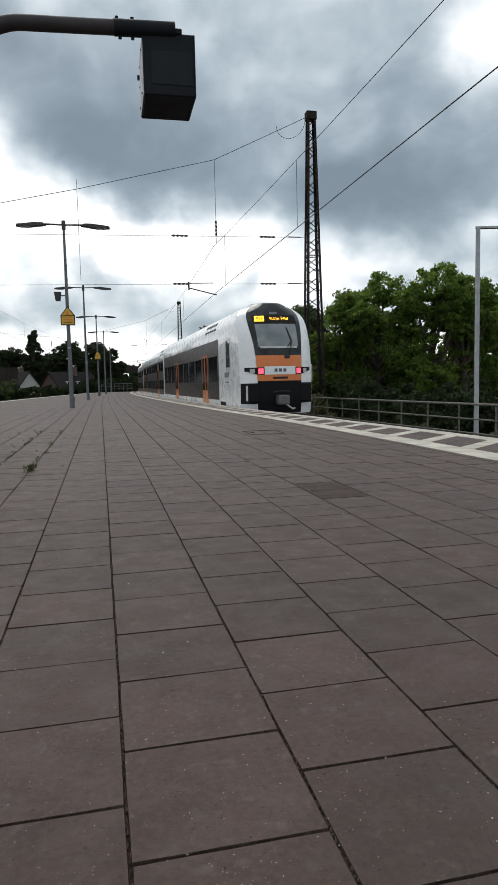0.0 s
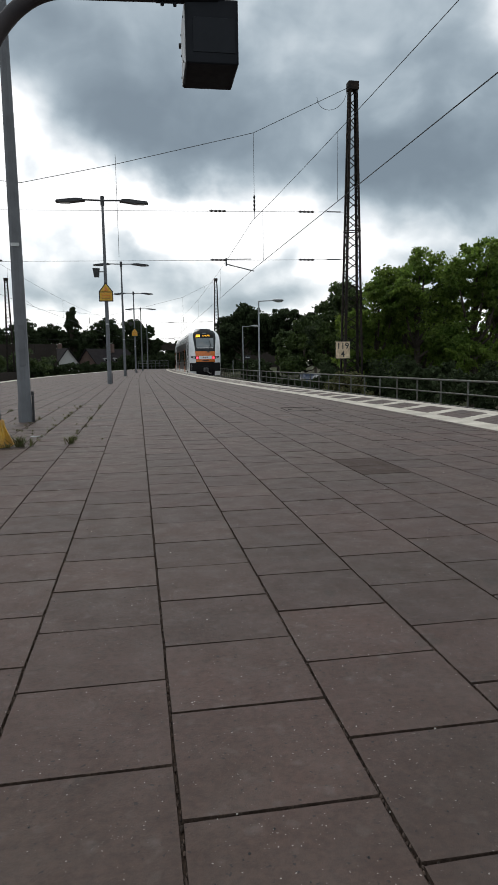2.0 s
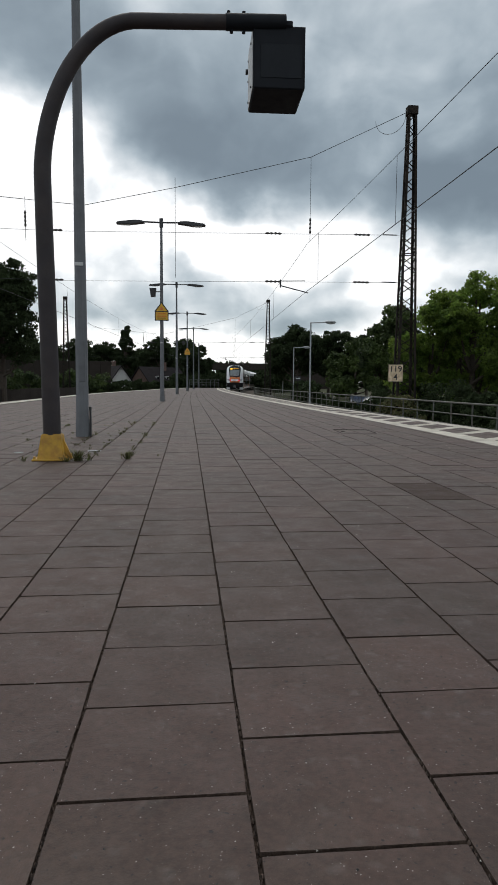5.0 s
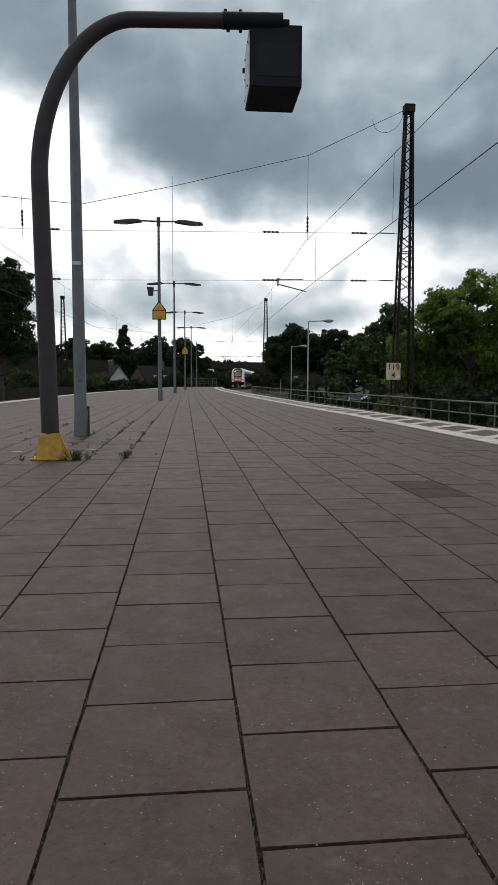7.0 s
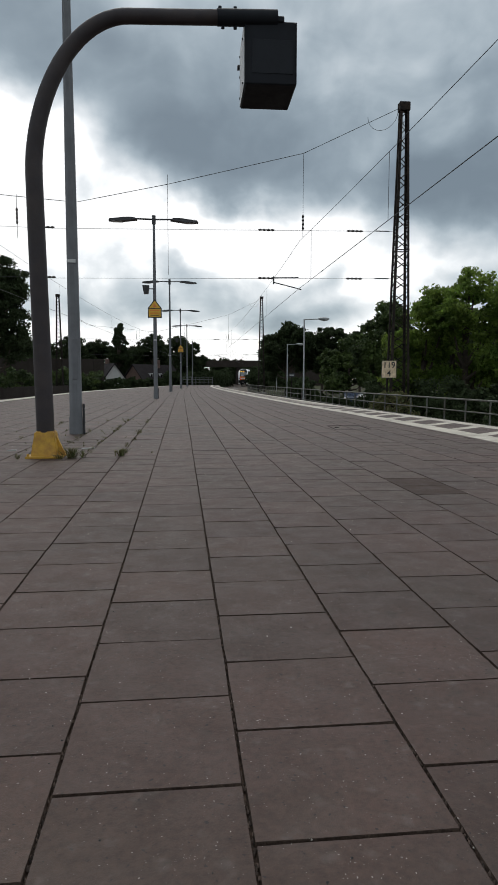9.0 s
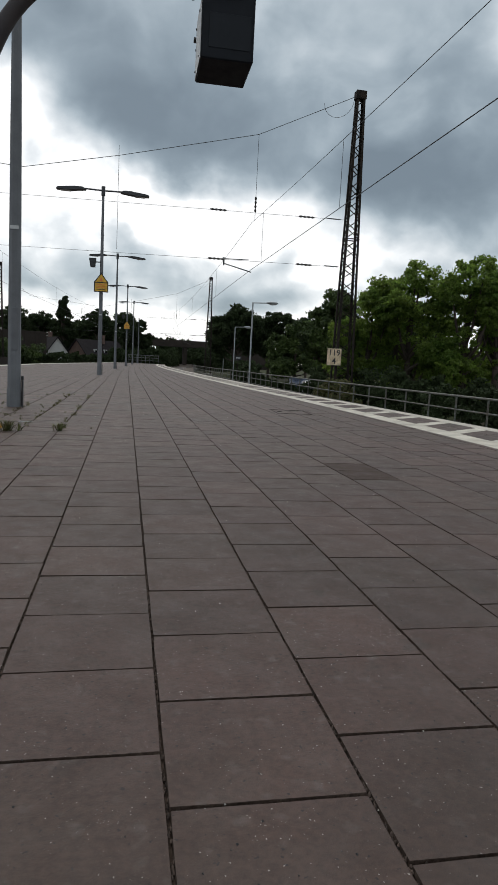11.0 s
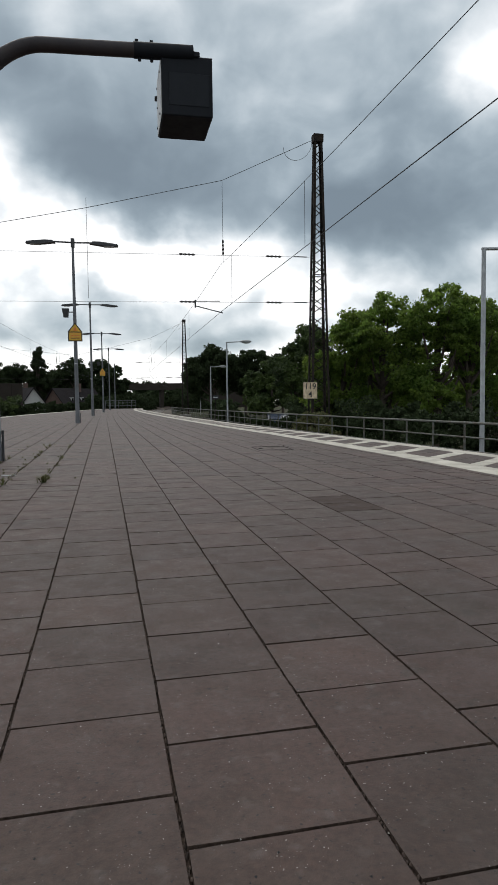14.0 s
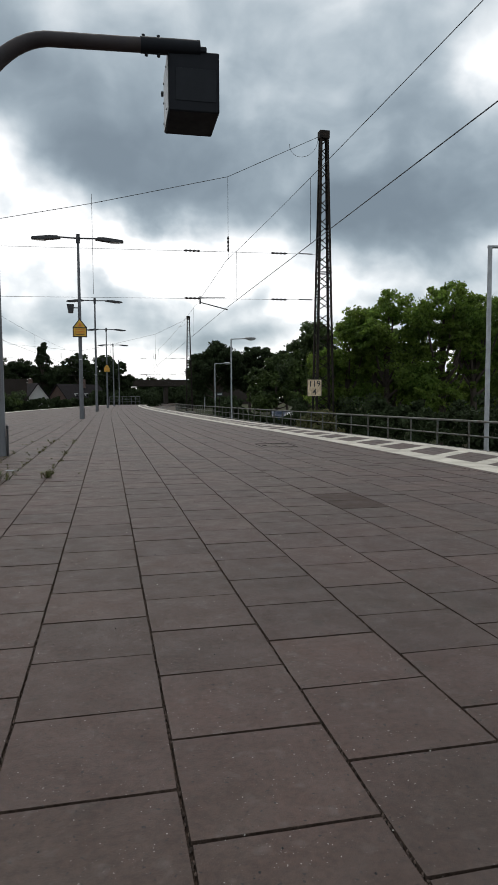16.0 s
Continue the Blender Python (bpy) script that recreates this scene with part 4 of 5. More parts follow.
    cp = part("coupler", bm, "grey_metal", car, "grey steel coupler")
    bm = tube(B(), [(0.1, -0.45, 0.85), (0.35, -0.35, 0.68), (0.5, -0.1, 0.7)], 0.035, 8)
    part("hose", bm, "diffuser", cp)
    bm = tube(B(), [(-0.35, -0.2, 1.3), (-0.1, -0.42, 1.35), (0.3, -0.2, 1.32)], 0.03, 8)
    part("hose", bm, "rubber", cp)
    part("wiper", tube(B(), [nose_point(0.3, 2.72, 0.06), nose_point(0.36, 3.2, 0.06), nose_point(0.27, 3.7, 0.06)], 0.022, 6), "black", car)
    part("wiper", tube(B(), [nose_point(0.36, 3.2, 0.06), nose_point(0.22, 2.95, 0.06)], 0.018, 6), "black", car)
    part("wiper_base", box(B(), nose_point(0.2, 2.6, 0.03), (0.2, 0.06, 0.12), bevel=0.02), "black", car)
    part("roof_light", nose_patch(B(), 4.22, 4.32, None, 0.025, 4, 1, (-0.12, 0.12)), "grey_metal", car)
    disp = part("display", nose_patch(B(), 3.9, 4.2, lambda t: 0.62, 0.02), "train_black", car, "destination display")
    tilt = 90 - math.degrees(math.atan2(nose_y(0, 4.15) - nose_y(0, 3.95), 0.2))
    part("line_plate", nose_patch(B(), 3.94, 4.16, None, 0.03, 3, 1, (-0.56, -0.30)), "amber", disp, "lit amber line number field")
    c = nose_point(-0.43, 4.05, 0.085)
    lettering("line_text", "RE6", 0.16, "black", disp, pose(c.x, c.y, c.z, tilt))
    c = nose_point(0.12, 4.05, 0.045)
    lettering("destination_text", "Köln Hbf", 0.2, "amber", disp, pose(c.x, c.y, c.z, tilt))
    for side in (-1, 1):
        frame = part("cab_window_frame", side_panel(B(), side, 2.15, 3.05, 2.2, 3.45, 0.010), "train_silver", car)
        part("cab_window", side_panel(B(), side, 2.25, 2.95, 2.3, 3.36, 0.016), "wind_glass", frame, "sky-reflecting cab side window")
        part("cab_door", side_panel(B(), side, 3.4, 4.1, 0.8, 3.3, 0.008), "train_white", car)
        for k in range(3):
            part("cab_logo_bar", side_panel(B(), side, 2.5 + k * 0.3, 2.72 + k * 0.3, 1.9, 2.1, 0.012), "grey_metal", car)
        part("small_print_bar", side_panel(B(), side, 2.5, 3.2, 1.68, 1.73, 0.012), "grey_metal", car)
        part("step_recess", side_panel(B(), side, 3.3, 4.3, 0.34, 0.9, 0.012), "train_black", car)
    train_sides(car, 4.6, 25.5, (8.0, 18.5), False)
    return car


def middle_car():
    car = thing("train_middle_car", pose(0, 0, 0), "double-deck white and anthracite train car with orange doors", "train", "cars of the passenger train")
    bm = body_shell(B(), lambda x, z: 0.25, 25.2, ZS)
    bm.faces.new([v for v in bm.verts][:2 * len(ZS)][::-1])
    part("body", bm, "train_white", car, "white painted train body", smooth=True)
    train_sides(car, 0.3, 25.1, (5.2, 19.8), True)
    for y in (0.05, 25.4):
        part("gangway", box(B(), (0, y, 2.2), (1.5, 0.5, 2.9), bevel=0.05), "rubber", car, "black rubber gangway bellows")
    return car


tail_car = end_car()
middle_cars = [middle_car()]
middle_cars.append(copy_thing(middle_cars[0], Matrix()))
front_car = copy_thing(tail_car, Matrix())
CARS = [(tail_car, 0.0, 22.0, False), (middle_cars[0], 25.8, 20.0, False), (middle_cars[1], 51.4, 20.0, False), (front_car, 77.0, 22.0, True)]


# the line as a chain of points, for the train to run along
ARC = [(0.0, 10.0)]
while ARC[-1][1] < 700:
    s0, y0 = ARC[-1]
    y1 = y0 + 1.0
    ARC.append((s0 + math.hypot(1.0, track_x(y1) - track_x(y0)), y1))
ARC_S, ARC_Y = [a[0] for a in ARC], [a[1] for a in ARC]


def on_line(s):
    y = float(np.interp(s, ARC_S, ARC_Y))
    return Vector((track_x(y), y, RAIL + zp(y)))


TRAIN_START, TRAIN_SPEED = 12.0, 17.7


# ---------- trees ----------
def leaf_mesh(name, centres, radii, per, size, material, parent, rng, flat=0.66, label=""):
    """Many small folded leaves gathered in clumps."""
    n = len(centres) * per
    c = np.repeat(np.array(centres), per, axis=0)
    r = np.repeat(np.array(radii), per)[:, None]
    d = rng.normal(size=(n, 3))
    d /= np.linalg.norm(d, axis=1)[:, None]
    p = c + d * r * (rng.random((n, 1)) ** 0.45) * np.array([1, 1, flat])
    u = rng.normal(size=(n, 3))
    u /= np.linalg.norm(u, axis=1)[:, None]
    w = rng.normal(size=(n, 3)) + np.array([0, 0, 0.9])
    v = np.cross(u, w)
    v /= np.linalg.norm(v, axis=1)[:, None] + 1e-9
    ls = size * (0.6 + 0.8 * rng.random((n, 1)))
    fold = np.cross(u, v) * ls * 0.18
    verts = np.stack([p - u * ls, p + v * ls * 0.62 + fold, p + u * ls, p - v * ls * 0.62 + fold], axis=1).reshape(-1, 3)
    faces = np.arange(n * 4).reshape(-1, 4)
    me = bpy.data.meshes.new(name)
    me.from_pydata(verts.tolist(), [], faces.tolist())
    me.materials.append(M[material])
    ob = new(name, me)
    ob.parent = parent
    return tagged(ob, label)


def tree(x, y, z0, h, r, clumps=150, per=110, leaf=0.16, material="leaf", seed=1, label="", low=0.28, group="trees beside the line", rz=None, lobes=7, puff=1.0):
    rng = np.random.default_rng(seed)
    t = thing("tree", pose(x, y, z0), label or "broad leafy green tree beside the railway", "tree", group)
    tall = rz is not None
    mid, rz = h * (1 + low) / 2, rz or h * (1 - low) / 2
    # lobes give the crown an uneven outline
    lob = []
    for k in range(lobes):
        a = k * 2.4 + rng.random()
        e = 0.97 if k == 0 else rng.uniform(-0.75, 0.92)
        q = math.sqrt(1 - e * e)
        slim = 1.0 - 0.8 * max(0.0, e) if tall else 1.0
        if tall:
            q = 0.8
        lob.append((np.array([math.cos(a) * q * r * 0.68 * slim, math.sin(a) * q * r * 0.68 * slim, mid + e * rz * 0.76]), r * rng.uniform(0.27, 0.44) * slim))
    lob.append((np.array([0, 0, mid]), r * 0.55))
    centres, radii = [], []
    for k in range(clumps):
        c, lr = lob[k % len(lob)]
        d = rng.normal(size=3) + np.array([0, 0, 0.35])
        d /= np.linalg.norm(d)
        centres.append(c + d * lr * (0.62 + 0.5 * rng.random()))
        radii.append(r * puff * rng.uniform(0.08, 0.20))
    leaf_mesh("crown", centres, radii, per, leaf, material, t, rng)
    bm = tube(B(), [(0, 0, -0.1), (0.05, 0, h * 0.2), (0, 0.1, h * 0.5), (0.1, 0, h * 0.8)], [h * 0.028, h * 0.022, h * 0.015, h * 0.005], 9)
    part("trunk", bm, "bark", t, smooth=True)
    for c, lr in lob[:-1]:
        b = np.array([0, 0, max(h * 0.2, c[2] * 0.55)])
        m = (b + c) / 2 + np.array([0, 0, -0.06 * h])
        part("limb", tube(B(), [b, m, c], [h * 0.012, h * 0.008, h * 0.003], 6), "bark", t)
    return t


def thicket(name, x0, y0, x1, y1, z0, h, depth, n, material, seed, label, per=70, leaf=0.2, rough=0.35):
    """A row of shrubs as one tangle of leaves."""
    rng = np.random.default_rng(seed)
    centres, radii = [], []
    for k in range(n):
        t = rng.random()
        hh = h * (1 - rough + rough * (0.5 + 0.5 * math.sin(t * 23 + seed) * math.cos(t * 57)) + rng.uniform(-0.1, 0.1))
        centres.append((x0 + (x1 - x0) * t + rng.uniform(-1, 1) * depth / 2, y0 + (y1 - y0) * t + rng.uniform(-1, 1) * depth / 2, z0 + hh * rng.random() ** 0.7))
        radii.append(h * rng.uniform(0.1, 0.2))
    ob = leaf_mesh(name, centres, radii, per, leaf, material, None, rng, label=label)
    return tagged(ob, label, "bushes", kind="stuff")


RIGHT_LABEL = "broad leafy green maple tree beyond the fence"
tree(14.0, 34.8, -1.9, 7.5, 2.3, 480, 46, 0.088, "leaf", 10, RIGHT_LABEL, puff=0.95, lobes=14, low=0.06)
tree(15.9, 33.6, -1.9, 9.1, 2.7, 560, 46, 0.092, "leaf", 11, RIGHT_LABEL, puff=0.95, lobes=17, low=0.06)
tree(17.8, 30.8, -1.9, 8.9, 2.5, 480, 44, 0.092, "leaf", 12, RIGHT_LABEL, puff=0.95, lobes=16, low=0.06)
tree(19.6, 30.6, -1.9, 8.5, 2.2, 350, 42, 0.092, "leaf", 14, RIGHT_LABEL, puff=0.95, lobes=15, low=0.08)
tree(21.9, 31.5, -1.9, 6.6, 2.2, 320, 44, 0.092, "leaf", 25, RIGHT_LABEL, puff=0.95, lobes=13, low=0.08)
tree(25.5, 38.0, -1.9, 7.0, 3.2, 320, 34, 0.14, "leaf", 15, RIGHT_LABEL, low=0.1)
tree(16.2, 49.0, -1.9, 8.7, 2.9, 380, 70, 0.11, "leaf_dark", 16, "dark green tree behind the maples", low=0.1, lobes=13)
tree(20.5, 46.0, -1.9, 8.0, 3.0, 300, 60, 0.13, "leaf_dark", 26, "dark green tree behind the maples", low=0.1, lobes=13)
tree(17.0, 63.0, -1.9, 6.9, 3.0, 300, 70, 0.15, "leaf_dark", 23, "dark green tree behind the lattice mast", low=0.1)
tree(22.5, 66.0, -1.9, 9.0, 4.5, 190, 100, 0.2, "leaf_dark", 17, "dark green tree behind the lattice mast", low=0.1)
tree(28.5, 60.0, -1.9, 9.0, 4.5, 170, 100, 0.2, "leaf_dark", 18, "dark green tree behind the maples", low=0.1)
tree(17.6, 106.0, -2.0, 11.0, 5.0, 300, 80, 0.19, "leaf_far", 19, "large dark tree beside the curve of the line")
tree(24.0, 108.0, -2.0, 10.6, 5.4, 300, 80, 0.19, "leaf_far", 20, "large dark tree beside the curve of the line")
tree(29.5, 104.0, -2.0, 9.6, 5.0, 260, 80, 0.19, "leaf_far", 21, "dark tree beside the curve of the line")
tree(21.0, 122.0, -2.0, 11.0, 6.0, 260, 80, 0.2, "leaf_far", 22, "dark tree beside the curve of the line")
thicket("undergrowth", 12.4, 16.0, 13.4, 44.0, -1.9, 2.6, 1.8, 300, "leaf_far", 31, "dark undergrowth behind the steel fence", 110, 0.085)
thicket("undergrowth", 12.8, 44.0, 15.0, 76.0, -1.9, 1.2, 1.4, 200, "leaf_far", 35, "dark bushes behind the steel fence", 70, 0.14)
thicket("undergrowth", 10.75, 28.8, 10.9, 33.0, -1.6, 2.0, 1.0, 70, "dry_grass", 32, "brownish bush round the foot of the mast", 80, 0.09)
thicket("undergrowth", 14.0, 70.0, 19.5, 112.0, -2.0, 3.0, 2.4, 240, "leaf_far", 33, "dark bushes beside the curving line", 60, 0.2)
thicket("undergrowth", 17.8, 160.0, 28.0, 210.0, -2.2, 6.0, 2.0, 320, "leaf_far", 36, "dark bushes along the far curve of the line", 60, 0.3)
thicket("undergrowth", 23.5, 162.0, 34.0, 218.0, -2.2, 6.5, 2.5, 420, "leaf_far", 79, "dark bushes inside the far curve of the line", 70, 0.26)
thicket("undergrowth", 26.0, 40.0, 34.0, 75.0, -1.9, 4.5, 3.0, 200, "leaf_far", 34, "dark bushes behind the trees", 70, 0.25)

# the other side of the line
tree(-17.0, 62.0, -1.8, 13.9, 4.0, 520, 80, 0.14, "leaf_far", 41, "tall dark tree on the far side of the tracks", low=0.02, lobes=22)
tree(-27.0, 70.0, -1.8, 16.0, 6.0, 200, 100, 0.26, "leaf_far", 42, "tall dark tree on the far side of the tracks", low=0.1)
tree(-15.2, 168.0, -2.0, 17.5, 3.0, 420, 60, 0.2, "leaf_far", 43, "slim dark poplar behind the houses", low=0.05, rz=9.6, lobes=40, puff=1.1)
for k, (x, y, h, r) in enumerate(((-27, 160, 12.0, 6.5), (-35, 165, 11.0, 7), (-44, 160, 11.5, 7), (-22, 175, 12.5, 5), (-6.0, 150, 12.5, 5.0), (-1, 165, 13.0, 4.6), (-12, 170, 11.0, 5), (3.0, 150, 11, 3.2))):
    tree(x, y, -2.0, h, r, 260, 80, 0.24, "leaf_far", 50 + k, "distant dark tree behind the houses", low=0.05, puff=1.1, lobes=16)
thicket("hedge", -36.0, 92.0, -13.0, 99.0, -1.8, 4.4, 2.6, 340, "leaf_dark", 75, "dark bushes in front of the weathered wall", 70, 0.14)
thicket("hedge", -27.0, 55.0, -17.5, 58.0, -1.6, 2.4, 1.5, 120, "dry_grass", 76, "yellowish bushes on the far side of the tracks", 70, 0.10)
thicket("hedge", -34.0, 60.0, -17.0, 64.0, -1.6, 3.0, 2.0, 200, "leaf_dark", 71, "hedge on the far side of the tracks", 70, 0.16)
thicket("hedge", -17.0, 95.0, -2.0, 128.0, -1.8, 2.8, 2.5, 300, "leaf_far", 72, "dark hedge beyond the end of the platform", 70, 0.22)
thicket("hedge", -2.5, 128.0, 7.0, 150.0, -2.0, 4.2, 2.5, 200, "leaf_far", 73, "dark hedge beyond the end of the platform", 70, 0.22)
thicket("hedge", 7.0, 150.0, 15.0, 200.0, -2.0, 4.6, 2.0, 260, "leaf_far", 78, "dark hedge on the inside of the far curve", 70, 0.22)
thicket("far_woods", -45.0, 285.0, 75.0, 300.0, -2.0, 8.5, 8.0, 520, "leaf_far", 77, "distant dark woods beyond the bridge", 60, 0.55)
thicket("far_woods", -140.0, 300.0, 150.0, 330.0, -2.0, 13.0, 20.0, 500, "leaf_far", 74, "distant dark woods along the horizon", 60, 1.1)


# ---------- houses and walls far off ----------
def house(x, y, w, d, wall_h, roof_h, turn, wall="render_white", label=""):
    t = thing("house", pose(x, y, -2.0, 0, 0, turn), label or "house with a steep dark tiled roof and white gable", "house", "houses beyond the tracks")
    bm = prism(B(), [(-w / 2, 0), (w / 2, 0), (w / 2, wall_h), (0, wall_h + roof_h), (-w / 2, wall_h)], d)
    part("wall", bm, wall, t)
    for s in (-1, 1):
        ang = math.atan2(roof_h, w / 2)
        ln = math.hypot(w / 2, roof_h) + 0.5
        m = Matrix.Translation((0, d / 2, wall_h + roof_h + 0.06)) @ Matrix.Rotation(s * ang, 4, 'Y') @ Matrix.Translation((s * ln / 2, 0, 0))
        rf = part("roof", box(B(), (0, 0, 0), (ln, d + 0.7, 0.16), m), "roof_tile", t)
    part("chimney", box(B(), (w * 0.12, d * 0.55, wall_h + roof_h + 0.2), (0.7, 0.7, 1.8), bevel=0.04), "brick_dark", t)
    for k in (-1, 1):
        wd = part("window", box(B(), (k * w * 0.2, -0.03, wall_h * 0.6), (1.1, 0.08, 1.3)), "render_white", t)
        part("pane", box(B(), (k * w * 0.2, -0.08, wall_h * 0.6), (0.9, 0.03, 1.1)), "train_glass", wd)
    for k in range(3):
        dm = part("dormer", box(B(), (w * 0.27, d * (0.25 + 0.25 * k), wall_h + roof_h * 0.42), (0.9, 0.7, 0.9)), "render_white", t)
        part("pane", box(B(), (w * 0.27 + 0.46, d * (0.25 + 0.25 * k), wall_h + roof_h * 0.42), (0.05, 0.5, 0.6)), "train_glass", dm)
    return t


house(-12.2, 124, 6.0, 12, 1.6, 4.0, 24)
house(-9.6, 136, 7.0, 12, 1.8, 3.9, -40, "brick_dark", "brick house with a dark tiled roof and white dormers")


def noise_barrier():
    t = thing("barrier_wall", Matrix(), "long dark weathered wall on the far side of the tracks", "wall")
    for k in range(18):
        x, y = -40 + k * 1.6, 96 + k * 0.55
        part("wall_panel", box(B(), (0, 0, 0), (1.66, 0.2, 5.8), pose(x, y, 1.0, 0, 0, 19), bevel=0.02), "barrier", t)
    return t


noise_barrier()


def low_parapet():
    t = thing("parapet", Matrix(), "low dark retaining wall along the far tracks", "wall")
    for k in range(26):
        y = 14 + k * 3.0
        xa, xb = left_x(y - 1.5) - 11.3, left_x(y + 1.5) - 11.3
        part("wall_panel", box(B(), (0, 0, 0), (0.25, math.hypot(3.0, xb - xa) - 0.004, 1.35), pose((xa + xb) / 2, y, -0.55 + zp(y), 0, 0, -math.degrees(math.atan2(xb - xa, 3.0))), bevel=0.006), "barrier", t)
    return t


low_parapet()


def bridge():
    t = thing("road_bridge", pose(14.0, 262.0, -2.0), "dark road bridge across the railway in the distance", "bridge")
    part("deck", box(B(), (0, 0, 8.2), (74, 8, 1.6), bevel=0.05), "barrier", t)
    part("parapet", box(B(), (0, -3.9, 9.5), (74, 0.2, 1.0)), "barrier", t)
    for x in (-26, -9, 9, 30):
        part("pier", box(B(), (x, 0, 3.7), (1.4, 6, 7.4), bevel=0.05), "barrier", t)
    for x in (-37, 37):
        part("abutment", box(B(), (x, 0, 3.8), (16, 9, 7.6), bevel=0.1), "barrier", t)
    return t


bridge()


def end_fence():
    t = thing("platform_end_fence", Matrix(), "grey steel tube fence across the end of the platform", "fence")
    y = END - 0.4
    z = zp(y)
    x0, x1 = left_x(y) + 0.2, edge_x(y) - 1.2
    n = 7
    for k in range(n + 1):
        x = x0 + (x1 - x0) * k / n
        part("fence_post", tube(B(), [(x, y, z - 0.05), (x, y, z + 1.35)], 0.035, 6), "post_grey", t)
    for h in (0.5, 0.95, 1.35):
        part("fence_rail", tube(B(), [(x0, y, z + h), (x1, y, z + h)], 0.03, 6), "post_grey", t)


end_fence()


def small_sign(x, y, z):
    t = thing("track_sign", pose(x, y, -1.6), "small dark sign on a post beside the fence", "sign")
    part("post", tube(B(), [(0, 0, 0), (0, 0, z + 1.6)], 0.04, 6), "rust", t)
    part("plate", box(B(), (0, -0.05, z + 1.45), (0.62, 0.03, 0.42), bevel=0.01), "black", t)
    part("text_bar", box(B(), (0, -0.07, z + 1.45), (0.42, 0.01, 0.1)), "diffuser", t)


small_sign(11.0, 62.0, 1.35)


def parked_car(x, y, turn, paint, label):
    t = thing("car", pose(x, y, -1.9, 0, 0, turn), label, "car", "parked cars")
    prof = [(-2.1, 0.35), (2.1, 0.3), (2.15, 0.7), (1.95, 0.88), (1.1, 0.98), (0.45, 1.42), (-1.2, 1.45), (-1.9, 1.0), (-2.12, 0.9)]
    bm = prism(B(), prof, 1.7, Matrix.Translation((0, -0.85, 0)))
    bmesh.ops.bevel(bm, geom=bm.edges[:], offset=0.07, segments=2, affect='EDGES')
    part("body", bm, paint, t, smooth=True)
    for s in (-1, 1):
        part("side_window", prism(B(), [(-1.5, 0.98), (0.85, 0.98), (0.38, 1.34), (-1.1, 1.36)], 0.02, Matrix.Translation((0, s * 0.86 - 0.01, 0))), "train_glass", t)
        for xx in (-1.3, 1.3):
            wl = part("wheel", tube(B(), [(xx, s * 0.7, 0.32), (xx, s * 0.88, 0.32)], 0.32, 16), "rubber", t)
            part("rim", tube(B(), [(xx, s * 0.87, 0.32), (xx, s * 0.9, 0.32)], 0.2, 12), "galv", wl)
    return t


parked_car(17.2, 50.0, 78, "car_white", "white parked car beyond the fence")
parked_car(16.8, 55.5, 82, "car_grey", "silver parked car beyond the fence")
parked_car(16.8, 61.0, 80, "car_blue", "blue parked car beyond the fence")
parked_car(19.8, 48.0, 85, "car_grey", "silver parked car under the trees")


# ---------- weeds, litter ----------
def weed(x, y, size, seed, n=26):
    rng = np.random.default_rng(seed)
    bm = B()
    for k in range(n):
        a, l = rng.uniform(0, 6.28), size * rng.uniform(0.5, 1.1)
        lean = rng.uniform(0.3, 1.5)
        d = Vector((math.cos(a), math.sin(a), 0))
        base = Vector((rng.normal() * size * 0.18, rng.normal() * size * 0.1, 0))
        s = d.cross(Vector((0, 0, 1))) * size * 0.026
        p = [base, base + d * l * lean * 0.5 + Vector((0, 0, l * 0.6)), base + d * l * lean + Vector((0, 0, l * 0.75))]
        v = [bm.verts.new(q) for q in (p[0] - s, p[0] + s, p[1] + s * 1.6, p[1] - s * 1.6, p[2])]
        bm.faces.new((v[0], v[1], v[2], v[3]))
        bm.faces.new((v[3], v[2], v[4]))
    ob = mesh_object("weed", bm, "dry_grass")
    ob.matrix_basis = pose(x, y, -0.004)
    return tagged(ob, "small dry weed growing in a slab joint", "weed", "weeds in the joints")


weed(-0.40, 5.95, 0.12, 3, 44)
weed(-0.38, 6.25, 0.08, 4, 30)
weed(-0.90, 5.80, 0.17, 5, 48)
weed(-0.80, 5.86, 0.10, 6, 20)
weed(-1.02, 5.74, 0.09, 8, 30)
weed(-1.46, 5.78, 0.08, 7, 24)
rng_weeds = random.Random(17)
for k in range(120):
    # the long joints beside the lamp post are overgrown
    joint = rng_weeds.choice((0, 1, 1, 2, 2, 2, 3, 3, 4, 5))
    along = rng_weeds.uniform(6.2, 12.5)
    if rng_weeds.random() < 0.35:
        weed(-0.4 * joint - rng_weeds.random() * 0.4, 0.389 * round(along / 0.389) + rng_weeds.gauss(0, 0.012), rng_weeds.uniform(0.02, 0.05), 100 + k, 14)
    else:
        weed(-0.4 * max(1, joint) + rng_weeds.gauss(0, 0.015), along, rng_weeds.uniform(0.02, 0.07), 100 + k, 16)


def litter(x, y, l, turn):
    ob = mesh_object("litter", box(B(), (0, 0, 0.006), (l, 0.05, 0.008), pose(0, 0, 0, 0, 0, turn), bevel=0.002), "diffuser")
    ob.matrix_basis = pose(x, y, 0)
    return tagged(ob, "small pale scrap of litter lying on the slabs", "litter", "scraps of litter")


litter(-0.86, 6.75, 0.16, 12)
litter(-1.45, 6.9, 0.12, -20)
litter(-1.72, 6.6, 0.10, 8)


